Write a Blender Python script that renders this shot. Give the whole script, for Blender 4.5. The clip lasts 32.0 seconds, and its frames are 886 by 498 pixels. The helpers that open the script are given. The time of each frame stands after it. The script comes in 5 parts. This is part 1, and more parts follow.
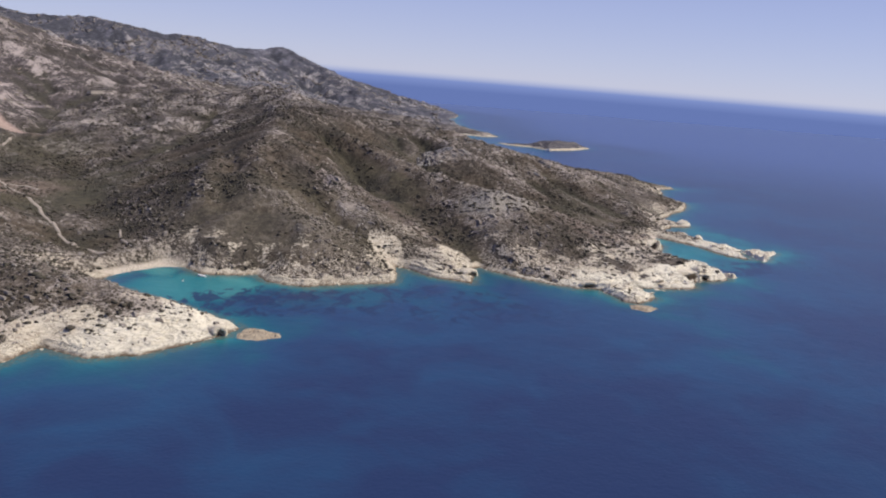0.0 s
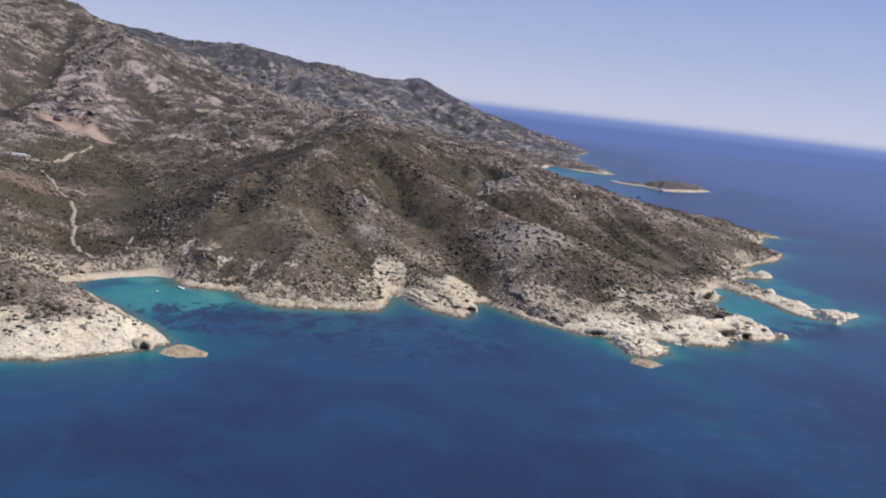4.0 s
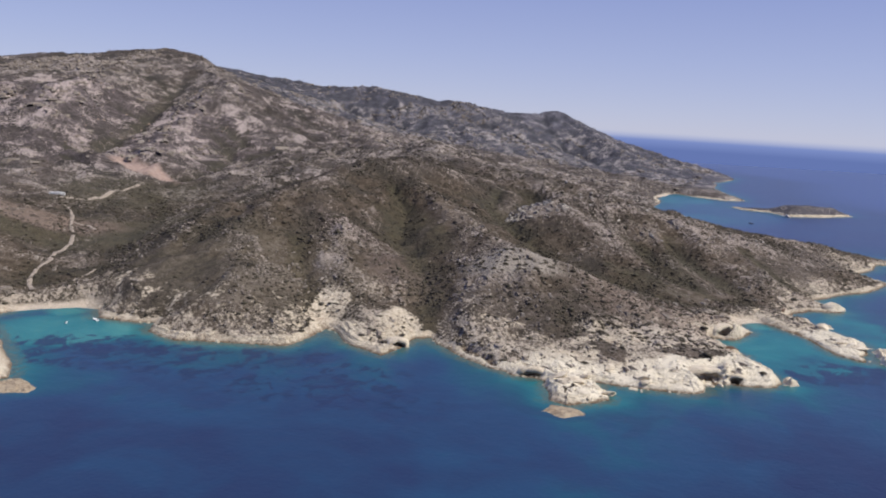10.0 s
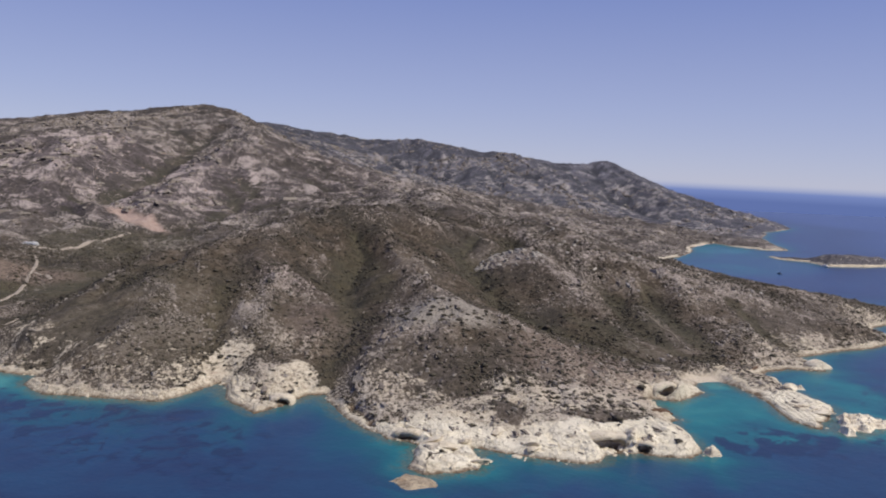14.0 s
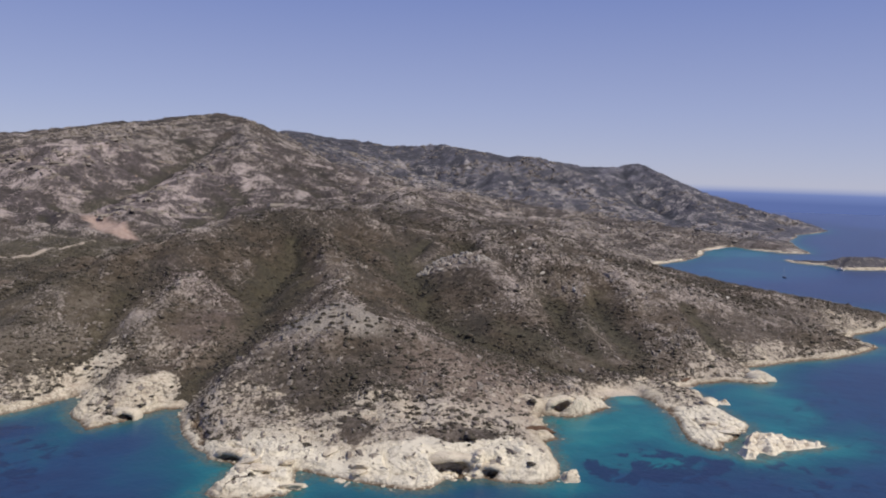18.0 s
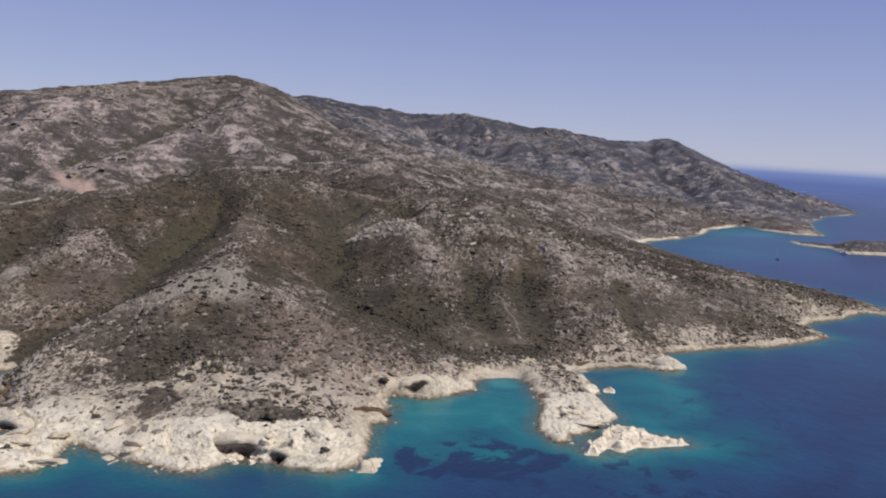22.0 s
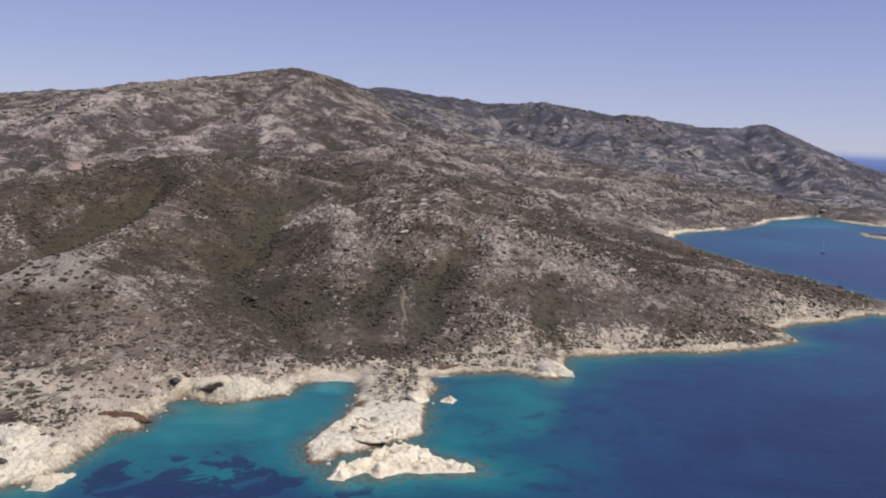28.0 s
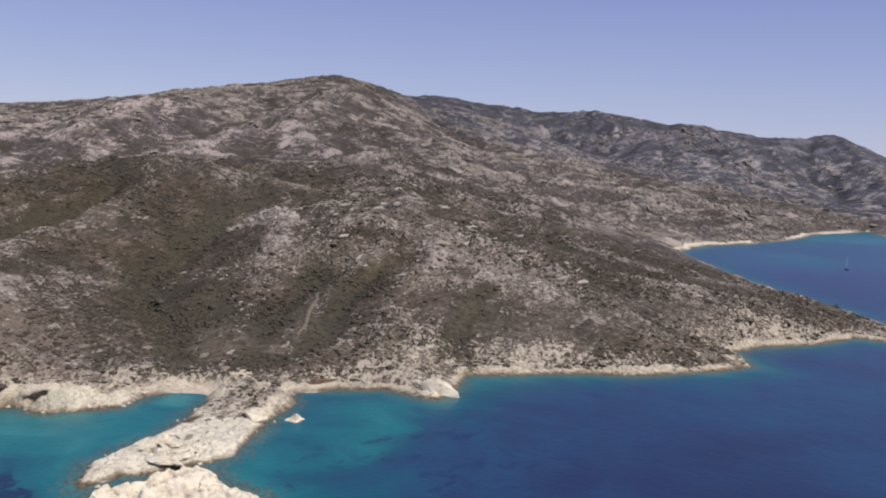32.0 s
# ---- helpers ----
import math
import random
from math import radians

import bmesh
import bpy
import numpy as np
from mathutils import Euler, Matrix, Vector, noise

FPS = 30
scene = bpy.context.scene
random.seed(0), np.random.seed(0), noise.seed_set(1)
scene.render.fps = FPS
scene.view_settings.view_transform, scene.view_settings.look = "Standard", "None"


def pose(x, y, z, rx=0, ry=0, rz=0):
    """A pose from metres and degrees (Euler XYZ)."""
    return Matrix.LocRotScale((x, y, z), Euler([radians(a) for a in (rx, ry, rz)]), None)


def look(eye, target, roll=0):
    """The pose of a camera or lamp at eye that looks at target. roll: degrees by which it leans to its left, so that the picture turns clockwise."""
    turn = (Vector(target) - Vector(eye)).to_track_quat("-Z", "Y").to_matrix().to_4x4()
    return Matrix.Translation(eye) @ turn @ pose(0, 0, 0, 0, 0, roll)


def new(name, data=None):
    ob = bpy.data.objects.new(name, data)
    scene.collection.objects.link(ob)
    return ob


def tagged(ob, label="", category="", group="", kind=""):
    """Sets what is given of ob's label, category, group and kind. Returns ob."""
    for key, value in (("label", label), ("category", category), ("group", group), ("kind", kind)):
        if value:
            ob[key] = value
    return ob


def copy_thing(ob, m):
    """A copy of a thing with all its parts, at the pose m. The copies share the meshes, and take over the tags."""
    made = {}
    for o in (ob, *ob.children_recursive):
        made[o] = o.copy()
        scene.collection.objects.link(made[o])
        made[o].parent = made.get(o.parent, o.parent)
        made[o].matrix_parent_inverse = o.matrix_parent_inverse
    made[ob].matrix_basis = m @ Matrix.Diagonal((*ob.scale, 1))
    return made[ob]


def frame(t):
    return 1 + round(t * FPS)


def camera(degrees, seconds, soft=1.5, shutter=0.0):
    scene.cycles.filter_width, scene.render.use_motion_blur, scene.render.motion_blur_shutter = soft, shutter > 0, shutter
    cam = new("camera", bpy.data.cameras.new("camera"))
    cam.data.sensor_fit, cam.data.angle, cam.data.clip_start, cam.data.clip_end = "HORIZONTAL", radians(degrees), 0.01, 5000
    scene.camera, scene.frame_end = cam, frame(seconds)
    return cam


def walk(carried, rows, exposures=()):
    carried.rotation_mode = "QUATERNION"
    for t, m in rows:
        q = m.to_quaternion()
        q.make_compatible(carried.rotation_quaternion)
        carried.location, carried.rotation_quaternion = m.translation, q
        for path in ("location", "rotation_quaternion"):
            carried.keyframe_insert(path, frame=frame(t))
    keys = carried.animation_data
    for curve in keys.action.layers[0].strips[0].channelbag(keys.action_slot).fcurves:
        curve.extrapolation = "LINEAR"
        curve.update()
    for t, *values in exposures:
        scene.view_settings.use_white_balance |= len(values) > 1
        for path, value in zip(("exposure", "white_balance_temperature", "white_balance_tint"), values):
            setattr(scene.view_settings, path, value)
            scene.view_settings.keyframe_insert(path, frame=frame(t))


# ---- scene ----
cam = camera(57.2, 32.0, soft=2.0)
METRES, EYE, TILT, LEAN, TURN = 1200.0, 200.0, -12.4, -4.5, 0.0
ROWS = [
    (0.0, -0.00014, 0.00052, 0.00025, 0.00, 0.00, -0.00),
    (0.5, 0.01516, 0.00664, 0.00028, 1.68, 0.40, -0.73),
    (1.0, 0.03028, 0.01318, 0.00031, 2.98, 0.54, -1.30),
    (1.5, 0.04523, 0.02013, 0.00035, 3.83, 0.79, -1.75),
    (2.0, 0.05998, 0.02746, 0.00040, 4.80, 1.12, -2.23),
    (2.5, 0.07455, 0.03516, 0.00048, 6.09, 1.39, -2.69),
    (3.0, 0.08892, 0.04323, 0.00060, 7.60, 1.70, -3.24),
    (3.5, 0.10309, 0.05164, 0.00075, 9.21, 1.95, -3.81),
    (4.0, 0.11706, 0.06038, 0.00095, 10.56, 2.11, -4.30),
    (4.5, 0.13082, 0.06944, 0.00121, 11.68, 2.17, -4.70),
    (5.0, 0.14438, 0.07880, 0.00152, 12.68, 2.17, -4.98),
    (5.5, 0.15773, 0.08845, 0.00189, 13.68, 2.13, -5.11),
    (6.0, 0.17086, 0.09837, 0.00232, 14.71, 2.05, -5.09),
    (6.5, 0.18376, 0.10852, 0.00281, 15.81, 2.04, -5.06),
    (7.0, 0.19643, 0.11889, 0.00337, 17.09, 2.05, -5.03),
    (7.5, 0.20888, 0.12946, 0.00398, 18.25, 2.11, -4.97),
    (8.0, 0.22110, 0.14022, 0.00466, 19.43, 2.38, -4.78),
    (8.5, 0.23312, 0.15115, 0.00540, 20.46, 2.77, -4.60),
    (9.0, 0.24493, 0.16224, 0.00619, 21.40, 3.24, -4.44),
    (9.5, 0.25654, 0.17348, 0.00705, 22.27, 3.55, -4.26),
    (10.0, 0.26798, 0.18484, 0.00795, 23.21, 3.95, -4.22),
    (10.5, 0.27923, 0.19633, 0.00891, 24.05, 4.31, -4.30),
    (11.0, 0.29032, 0.20793, 0.00992, 24.89, 4.69, -4.57),
    (11.5, 0.30125, 0.21963, 0.01098, 25.51, 5.05, -4.78),
    (12.0, 0.31202, 0.23142, 0.01209, 26.02, 5.48, -4.97),
    (12.5, 0.32266, 0.24329, 0.01323, 26.46, 5.89, -5.00),
    (13.0, 0.33315, 0.25524, 0.01442, 26.97, 6.43, -4.97),
    (13.5, 0.34352, 0.26726, 0.01564, 27.72, 6.92, -4.83),
    (14.0, 0.35376, 0.27933, 0.01691, 28.48, 7.32, -4.64),
    (14.5, 0.36387, 0.29146, 0.01820, 29.22, 7.63, -4.42),
    (15.0, 0.37387, 0.30364, 0.01952, 29.89, 7.83, -4.20),
    (15.5, 0.38375, 0.31586, 0.02088, 30.41, 7.90, -4.02),
    (16.0, 0.39352, 0.32813, 0.02226, 30.76, 7.84, -3.89),
    (16.5, 0.40317, 0.34043, 0.02367, 31.20, 7.69, -3.88),
    (17.0, 0.41270, 0.35277, 0.02510, 31.76, 7.61, -3.97),
    (17.5, 0.42212, 0.36514, 0.02656, 32.24, 7.57, -4.22),
    (18.0, 0.43142, 0.37754, 0.02803, 32.44, 7.56, -4.62),
    (18.5, 0.44060, 0.38997, 0.02953, 32.59, 7.52, -5.09),
    (19.0, 0.44965, 0.40242, 0.03105, 32.78, 7.55, -5.48),
    (19.5, 0.45857, 0.41491, 0.03259, 33.04, 7.48, -5.84),
    (20.0, 0.46735, 0.42743, 0.03415, 33.51, 7.21, -6.16),
    (20.5, 0.47598, 0.43997, 0.03573, 33.96, 6.87, -6.39),
    (21.0, 0.48447, 0.45255, 0.03733, 34.49, 6.41, -6.57),
    (21.5, 0.49279, 0.46515, 0.03895, 35.00, 5.77, -6.73),
    (22.0, 0.50095, 0.47779, 0.04058, 35.64, 5.27, -6.89),
    (22.5, 0.50894, 0.49047, 0.04224, 36.29, 4.76, -7.00),
    (23.0, 0.51675, 0.50318, 0.04392, 36.88, 4.41, -7.16),
    (23.5, 0.52437, 0.51593, 0.04562, 37.50, 4.21, -7.22),
    (24.0, 0.53180, 0.52872, 0.04734, 38.29, 4.09, -7.30),
    (24.5, 0.53904, 0.54155, 0.04909, 39.09, 4.06, -7.29),
    (25.0, 0.54607, 0.55443, 0.05085, 39.79, 3.96, -7.40),
    (25.5, 0.55289, 0.56735, 0.05263, 40.54, 3.88, -7.51),
    (26.0, 0.55951, 0.58032, 0.05444, 41.28, 3.80, -7.62),
    (26.5, 0.56592, 0.59334, 0.05627, 42.02, 3.72, -7.73),
    (27.0, 0.57213, 0.60641, 0.05811, 42.75, 3.67, -7.81),
    (27.5, 0.57814, 0.61953, 0.05998, 43.45, 3.70, -7.83),
    (28.0, 0.58396, 0.63271, 0.06186, 44.13, 3.80, -7.79),
    (28.5, 0.58960, 0.64594, 0.06375, 44.84, 3.88, -7.84),
    (29.0, 0.59506, 0.65921, 0.06565, 45.54, 3.97, -7.82),
    (29.5, 0.60038, 0.67254, 0.06756, 46.18, 4.07, -7.96),
    (30.0, 0.60557, 0.68591, 0.06947, 46.84, 4.03, -8.17),
    (30.5, 0.61066, 0.69933, 0.07138, 47.42, 4.01, -8.41),
    (31.0, 0.61567, 0.71279, 0.07328, 48.07, 3.92, -8.68),
    (31.5, 0.62065, 0.72628, 0.07516, 48.68, 3.88, -8.97),
    (32.0, 0.62563, 0.73981, 0.07701, 49.47, 3.78, -9.25),
]
walk(cam, [(t, pose(0, 0, EYE, TILT, LEAN, TURN) @ pose(METRES * x, METRES * y, METRES * z, 90 + pitch, roll, yaw)) for t, x, y, z, yaw, pitch, roll in ROWS],
     exposures=[(0.0, 0.13), (8.0, 0.10), (13.0, 0.0), (16.0, -0.10), (21.0, -0.12), (25.0, 0.0), (32.0, 0.0)])

# ---- world and sun ----
SUN_EL, SUN_AZ = 51.0, 86.0          # degrees above the horizon; compass turn in the plan, from +y clockwise
world = bpy.data.worlds.new("sky")
scene.world = world
world.use_nodes = True
wn, wl = world.node_tree.nodes, world.node_tree.links
sky = wn.new("ShaderNodeTexSky")
sky.sky_type, sky.sun_disc = 'NISHITA', False
sky.sun_elevation, sky.sun_rotation = radians(SUN_EL), radians(SUN_AZ)
sky.altitude, sky.air_density, sky.dust_density, sky.ozone_density = 100, 0.6, 0.1, 3.0
coord = wn.new("ShaderNodeTexCoord")
sep = wn.new("ShaderNodeSeparateXYZ")
wl.new(coord.outputs["Generated"], sep.inputs[0])
below = wn.new("ShaderNodeMapRange")   # the open sea past the end of the sheet
below.inputs["From Min"].default_value, below.inputs["From Max"].default_value = -0.003, -0.012
wl.new(sep.outputs["Z"], below.inputs["Value"])
# backdrop sea colours with haze painted in, paler up to the horizon
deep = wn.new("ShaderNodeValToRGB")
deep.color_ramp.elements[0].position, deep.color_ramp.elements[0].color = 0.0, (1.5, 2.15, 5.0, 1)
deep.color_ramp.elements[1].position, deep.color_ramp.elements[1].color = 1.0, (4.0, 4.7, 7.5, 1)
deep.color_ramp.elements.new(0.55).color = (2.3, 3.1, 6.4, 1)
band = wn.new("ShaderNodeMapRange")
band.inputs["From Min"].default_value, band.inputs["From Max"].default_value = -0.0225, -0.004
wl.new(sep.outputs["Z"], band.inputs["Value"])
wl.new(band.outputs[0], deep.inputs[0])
mixw = wn.new("ShaderNodeMix")
mixw.data_type = 'RGBA'
wl.new(below.outputs[0], mixw.inputs["Factor"])
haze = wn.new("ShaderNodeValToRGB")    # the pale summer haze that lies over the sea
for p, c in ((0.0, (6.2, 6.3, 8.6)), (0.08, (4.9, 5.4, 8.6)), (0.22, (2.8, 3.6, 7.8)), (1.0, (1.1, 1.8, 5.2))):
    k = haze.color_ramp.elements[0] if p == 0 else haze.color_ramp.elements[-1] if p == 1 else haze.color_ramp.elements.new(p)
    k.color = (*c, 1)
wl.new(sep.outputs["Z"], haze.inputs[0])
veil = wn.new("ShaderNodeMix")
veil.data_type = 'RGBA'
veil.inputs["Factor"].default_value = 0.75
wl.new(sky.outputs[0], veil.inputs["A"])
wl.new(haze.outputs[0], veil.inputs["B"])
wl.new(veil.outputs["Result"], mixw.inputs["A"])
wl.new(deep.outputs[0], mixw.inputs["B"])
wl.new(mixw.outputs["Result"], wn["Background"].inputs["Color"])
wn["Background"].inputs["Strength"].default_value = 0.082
sun = new("sun", bpy.data.lights.new("sun", 'SUN'))
sun.data.energy, sun.data.angle, sun.data.color = 4.35, radians(0.5), (1.0, 0.95, 0.87)
az, el = radians(SUN_AZ), radians(SUN_EL)
sun_way = Vector((math.sin(az) * math.cos(el), math.cos(az) * math.cos(el), math.sin(el)))
sun.matrix_world = look(sun_way * 1000, (0, 0, 0))


# ---- noise in the plan ----
def hashed(ix, iy, seed):
    n = (ix.astype(np.int64) * 374761393 + iy.astype(np.int64) * 668265263 + seed * 2147483647) & 0xFFFFFFFF
    n = ((n ^ (n >> 13)) * 1274126177) & 0xFFFFFFFF
    return ((n ^ (n >> 16)) & 0xFFFF) / 65535.0


def value(x, y, size, seed=0):
    """Smooth noise from 0 to 1 with cells of that size."""
    u, v = x / size, y / size
    ix, iy = np.floor(u), np.floor(v)
    fu, fv = u - ix, v - iy
    fu, fv = fu * fu * (3 - 2 * fu), fv * fv * (3 - 2 * fv)
    a, b = hashed(ix, iy, seed), hashed(ix + 1, iy, seed)
    c, d = hashed(ix, iy + 1, seed), hashed(ix + 1, iy + 1, seed)
    return (a * (1 - fu) + b * fu) * (1 - fv) + (c * (1 - fu) + d * fu) * fv


def fbm(x, y, size, octaves, seed=0, gain=0.5):
    total, amp, norm = 0.0, 1.0, 0.0
    for k in range(octaves):
        ca, sa = math.cos(k * 1.1), math.sin(k * 1.1)
        total = total + amp * value(x * ca - y * sa, x * sa + y * ca, size / 2.03 ** k, seed + 17 * k)
        norm += amp
        amp *= gain
    return total / norm


def ridged(x, y, size, octaves, seed=0):
    total, amp, norm = 0.0, 1.0, 0.0
    for k in range(octaves):
        total = total + amp * (1 - np.abs(2 * value(x + 31 * k, y - 47 * k, size / 2.1 ** k, seed + 13 * k) - 1))
        norm += amp
        amp *= 0.5
    return total / norm


def smooth(e0, e1, v):
    s = np.clip((v - e0) / (e1 - e0), 0, 1)
    return s * s * (3 - 2 * s)


# ---- the plan: shore, ridges, gullies ----
SHORE_HEADLAND = [(-420, 430), (-330, 468), (-261, 481), (-252, 513), (-217, 499), (-188, 511), (-163, 540), (-143, 566), (-136, 582),
                  (-160, 602), (-200, 628), (-245, 655), (-287, 676)]
SHORE_WEST_BAY = [(-280, 696), (-268, 717), (-246, 742), (-230, 745), (-208, 724), (-190, 729), (-172, 733), (-160, 740), (-147, 718),
                  (-109, 708), (-70, 728), (-31, 745), (-30, 775), (-34, 810), (-21, 803), (1, 782), (17, 775), (44, 766), (47, 795), (46, 827), (55, 839)]
SHORE_POINT = [(65, 822), (76, 815), (97, 799), (122, 787), (138, 783), (150, 777), (163, 781), (172, 780), (176, 770), (183, 758), (187, 742), (201, 738), (212, 749), (223, 762),
               (219, 778), (203, 796), (218, 799), (241, 802), (262, 806), (276, 812), (284, 824), (281, 837), (290, 846), (297, 852), (305, 852), (314, 857), (327, 864),
               (332, 876), (326, 896), (311, 917), (298, 934)]
SHORE_COVE = [(303, 945), (290, 955), (285, 969), (270, 974), (270, 990), (291, 997), (303, 1036), (291, 1055), (293, 1070), (307, 1086), (322, 1080),
              (336, 1062), (354, 1042), (366, 1013), (375, 998), (398, 985), (401, 995), (396, 1009), (402, 1020), (404, 1042), (401, 1058), (388, 1073), (367, 1096), (350, 1120)]
SHORE_EAST = [(334, 1134), (340, 1158), (355, 1183), (378, 1190), (389, 1199), (384, 1215), (358, 1250), (377, 1284), (395, 1318), (422, 1355), (444, 1405),
              (454, 1452), (422, 1480), (424, 1515), (446, 1572), (454, 1630), (494, 1650), (440, 1720), (330, 1780), (230, 1830), (140, 1900), (60, 1955)]
SHORE_FAR = [(29, 1984), (5, 2060), (-5, 2130), (12, 2240), (2, 2440), (-20, 2520), (-22, 2600), (-6, 2755), (57, 2685), (146, 2648), (205, 2702), (150, 2850),
             (85, 3080), (60, 3380), (40, 3500), (75, 3650), (98, 3876), (0, 4000), (-200, 4250), (-450, 4750), (-900, 4950), (-4200, 4950), (-4200, 300)]
SHORE = SHORE_HEADLAND + SHORE_WEST_BAY + SHORE_POINT + SHORE_COVE + SHORE_EAST + SHORE_FAR
FAR_ISLET = [(177, 2457), (205, 2412), (231, 2396), (270, 2405), (318, 2330), (392, 2392), (468, 2500), (430, 2560), (350, 2520), (262, 2450)]
NEAR_ISLET = [(414, 984), (422, 986), (419, 1001), (430, 1000), (435, 1017), (456, 1043), (449, 1049), (431, 1041), (415, 1043), (405, 1034), (409, 1014), (410, 993)]
HEADLAND_ROCK = [(-135, 560), (-136, 573), (-130, 586), (-106, 577), (-104, 568), (-119, 559)]
END_ROCK = [(335, 898), (333, 880), (339, 873), (345, 880), (343, 891)]

RIDGES = {
    "skyline_west": [(-3600, 2280, 285), (-3080, 2386, 285), (-2500, 2330, 288), (-2050, 2250, 312), (-1834, 2230, 312), (-1694, 2389, 351), (-1550, 2415, 342)],
    "skyline_north": [(-1550, 2415, 342), (-1800, 2850, 305), (-2107, 3246, 346), (-2000, 3330, 322), (-1850, 3450, 306), (-1680, 3545, 288), (-1522, 3609, 302), (-1400, 3680, 282), (-1240, 3768, 252), (-1140, 3830, 256),
                      (-1080, 3930, 240), (-980, 4130, 216), (-847, 4370, 245), (-700, 4420, 185), (-553, 4392, 130)],
    "far_cape": [(-553, 4392, 130), (-420, 4200, 100), (-200, 3980, 62), (0, 3890, 25), (80, 3880, 6)],
    "cape_flank": [(-847, 4370, 245), (-640, 4180, 180), (-552, 3973, 150), (-396, 3813, 99), (-301, 3547, 39)],
    "north_flank": [(-1124, 3822, 260), (-891, 3785, 179), (-735, 3862, 138)],
    "north_flank_two": [(-1522, 3609, 304), (-1300, 3560, 235), (-1093, 3654, 193), (-937, 3665, 130)],
    "peak_south": [(-1694, 2389, 351), (-1500, 2080, 290), (-1270, 1720, 230), (-1133, 1489, 190), (-1045, 1387, 143), (-985, 1290, 95)],
    "peak_east": [(-1550, 2415, 342), (-1280, 2170, 285), (-1030, 1960, 230), (-1012, 1800, 184), (-891, 1576, 124), (-800, 1430, 96)],
    "rock_shoulder": [(-1030, 1960, 230), (-932, 1965, 174), (-834, 2030, 146), (-828, 2141, 160), (-757, 2204, 136), (-555, 2297, 76), (-440, 2300, 58), (-295, 2360, 42)],
    "shoulder_back": [(-828, 2141, 160), (-760, 2400, 112), (-640, 2550, 80), (-470, 2700, 60)],
    "middle_slope": [(-932, 1965, 174), (-764, 1889, 116), (-663, 1888, 100), (-560, 1800, 92), (-480, 1720, 102), (-365, 1735, 138)],
    "west_shoulder": [(-1834, 2230, 312), (-2100, 1900, 252), (-2500, 1700, 195), (-3150, 1850, 225)],
    "dark_knoll": [(-365, 1735, 138), (-291, 1613, 130), (-285, 1520, 112), (-260, 1400, 106), (-240, 1189, 116)],
    "front_crest": [(-240, 1189, 116), (-213, 1108, 100), (-190, 1055, 88)],
    "front_top": [(-240, 1189, 116), (-201, 1208, 110), (-158, 1278, 109), (-113, 1308, 96), (-95, 1400, 93), (-95, 1507, 92)],
    "spur_bay": [(-213, 1108, 100), (-228, 1040, 90), (-215, 970, 77), (-192, 900, 62), (-150, 840, 44), (-113, 790, 30), (-85, 748, 13)],
    "spur_beach": [(-228, 1040, 90), (-270, 950, 70), (-240, 850, 44), (-205, 790, 29), (-202, 745, 13)],
    "spur_inlet": [(-190, 1055, 88), (-148, 1030, 68), (-107, 948, 49), (-49, 888, 31), (-8, 852, 16), (33, 798, 3)],
    "spur_scree": [(-201, 1208, 110), (-150, 1222, 97), (-80, 1150, 75), (-34, 1122, 65), (-10, 1082, 61), (30, 1032, 59), (68, 989, 58), (104, 982, 50), (106, 928, 44),
                   (138, 900, 25), (155, 850, 13)],
    "spur_west": [(68, 989, 58), (73, 945, 45), (72, 866, 26), (92, 808, 9)],
    "spur_point": [(104, 982, 50), (120, 1010, 48), (150, 1008, 36), (196, 990, 26), (215, 930, 19), (262, 870, 12), (320, 880, 6)],
    "dome_east": [(-291, 1613, 130), (-175, 1615, 103), (-95, 1507, 92), (10, 1450, 90), (75, 1412, 79), (97, 1352, 78), (147, 1346, 65), (205, 1358, 58), (240, 1378, 52),
                  (292, 1390, 39), (340, 1385, 24), (385, 1398, 17)],
    "cape_crest": [(10, 1450, 90), (140, 1480, 61), (237, 1486, 41), (366, 1560, 27), (440, 1630, 10)],
    "crag": [(14, 1284, 77), (75, 1263, 69), (112, 1246, 54), (140, 1210, 39), (167, 1177, 26), (205, 1145, 14)],
    "crag_back": [(14, 1284, 77), (20, 1340, 80), (75, 1412, 79)],
    "scar_rib": [(147, 1346, 65), (175, 1290, 47), (201, 1226, 27), (245, 1172, 12)],
    "spur_east": [(205, 1358, 58), (220, 1310, 44), (252, 1262, 31), (300, 1212, 17)],
    "spur_east_two": [(240, 1378, 52), (284, 1324, 34), (317, 1245, 16)],
    "lower_slope": [(-95, 1507, 92), (-60, 1651, 82), (-140, 1850, 68), (-228, 2130, 42), (-294, 2360, 42), (-383, 2515, 46), (-300, 2700, 48), (-471, 2900, 60)],
    "small_cape": [(-300, 2700, 46), (-60, 2800, 26), (60, 2745, 13), (180, 2706, 5)],
    "near_headland": [(-145, 580, 4), (-180, 575, 13), (-230, 590, 19), (-280, 598, 22), (-340, 640, 27), (-430, 740, 38), (-520, 860, 46), (-640, 930, 55), (-800, 1000, 60)],
    "red_knoll": [(-891, 1576, 124), (-780, 1406, 90), (-740, 1345, 60)],
    "inner_hill": [(-800, 1000, 60), (-1100, 1000, 90), (-1500, 1000, 120), (-2500, 900, 150), (-4000, 900, 150)],
    "far_back": [(-847, 4370, 245), (-980, 4470, 190), (-1500, 4600, 160), (-4000, 4700, 170)],
}
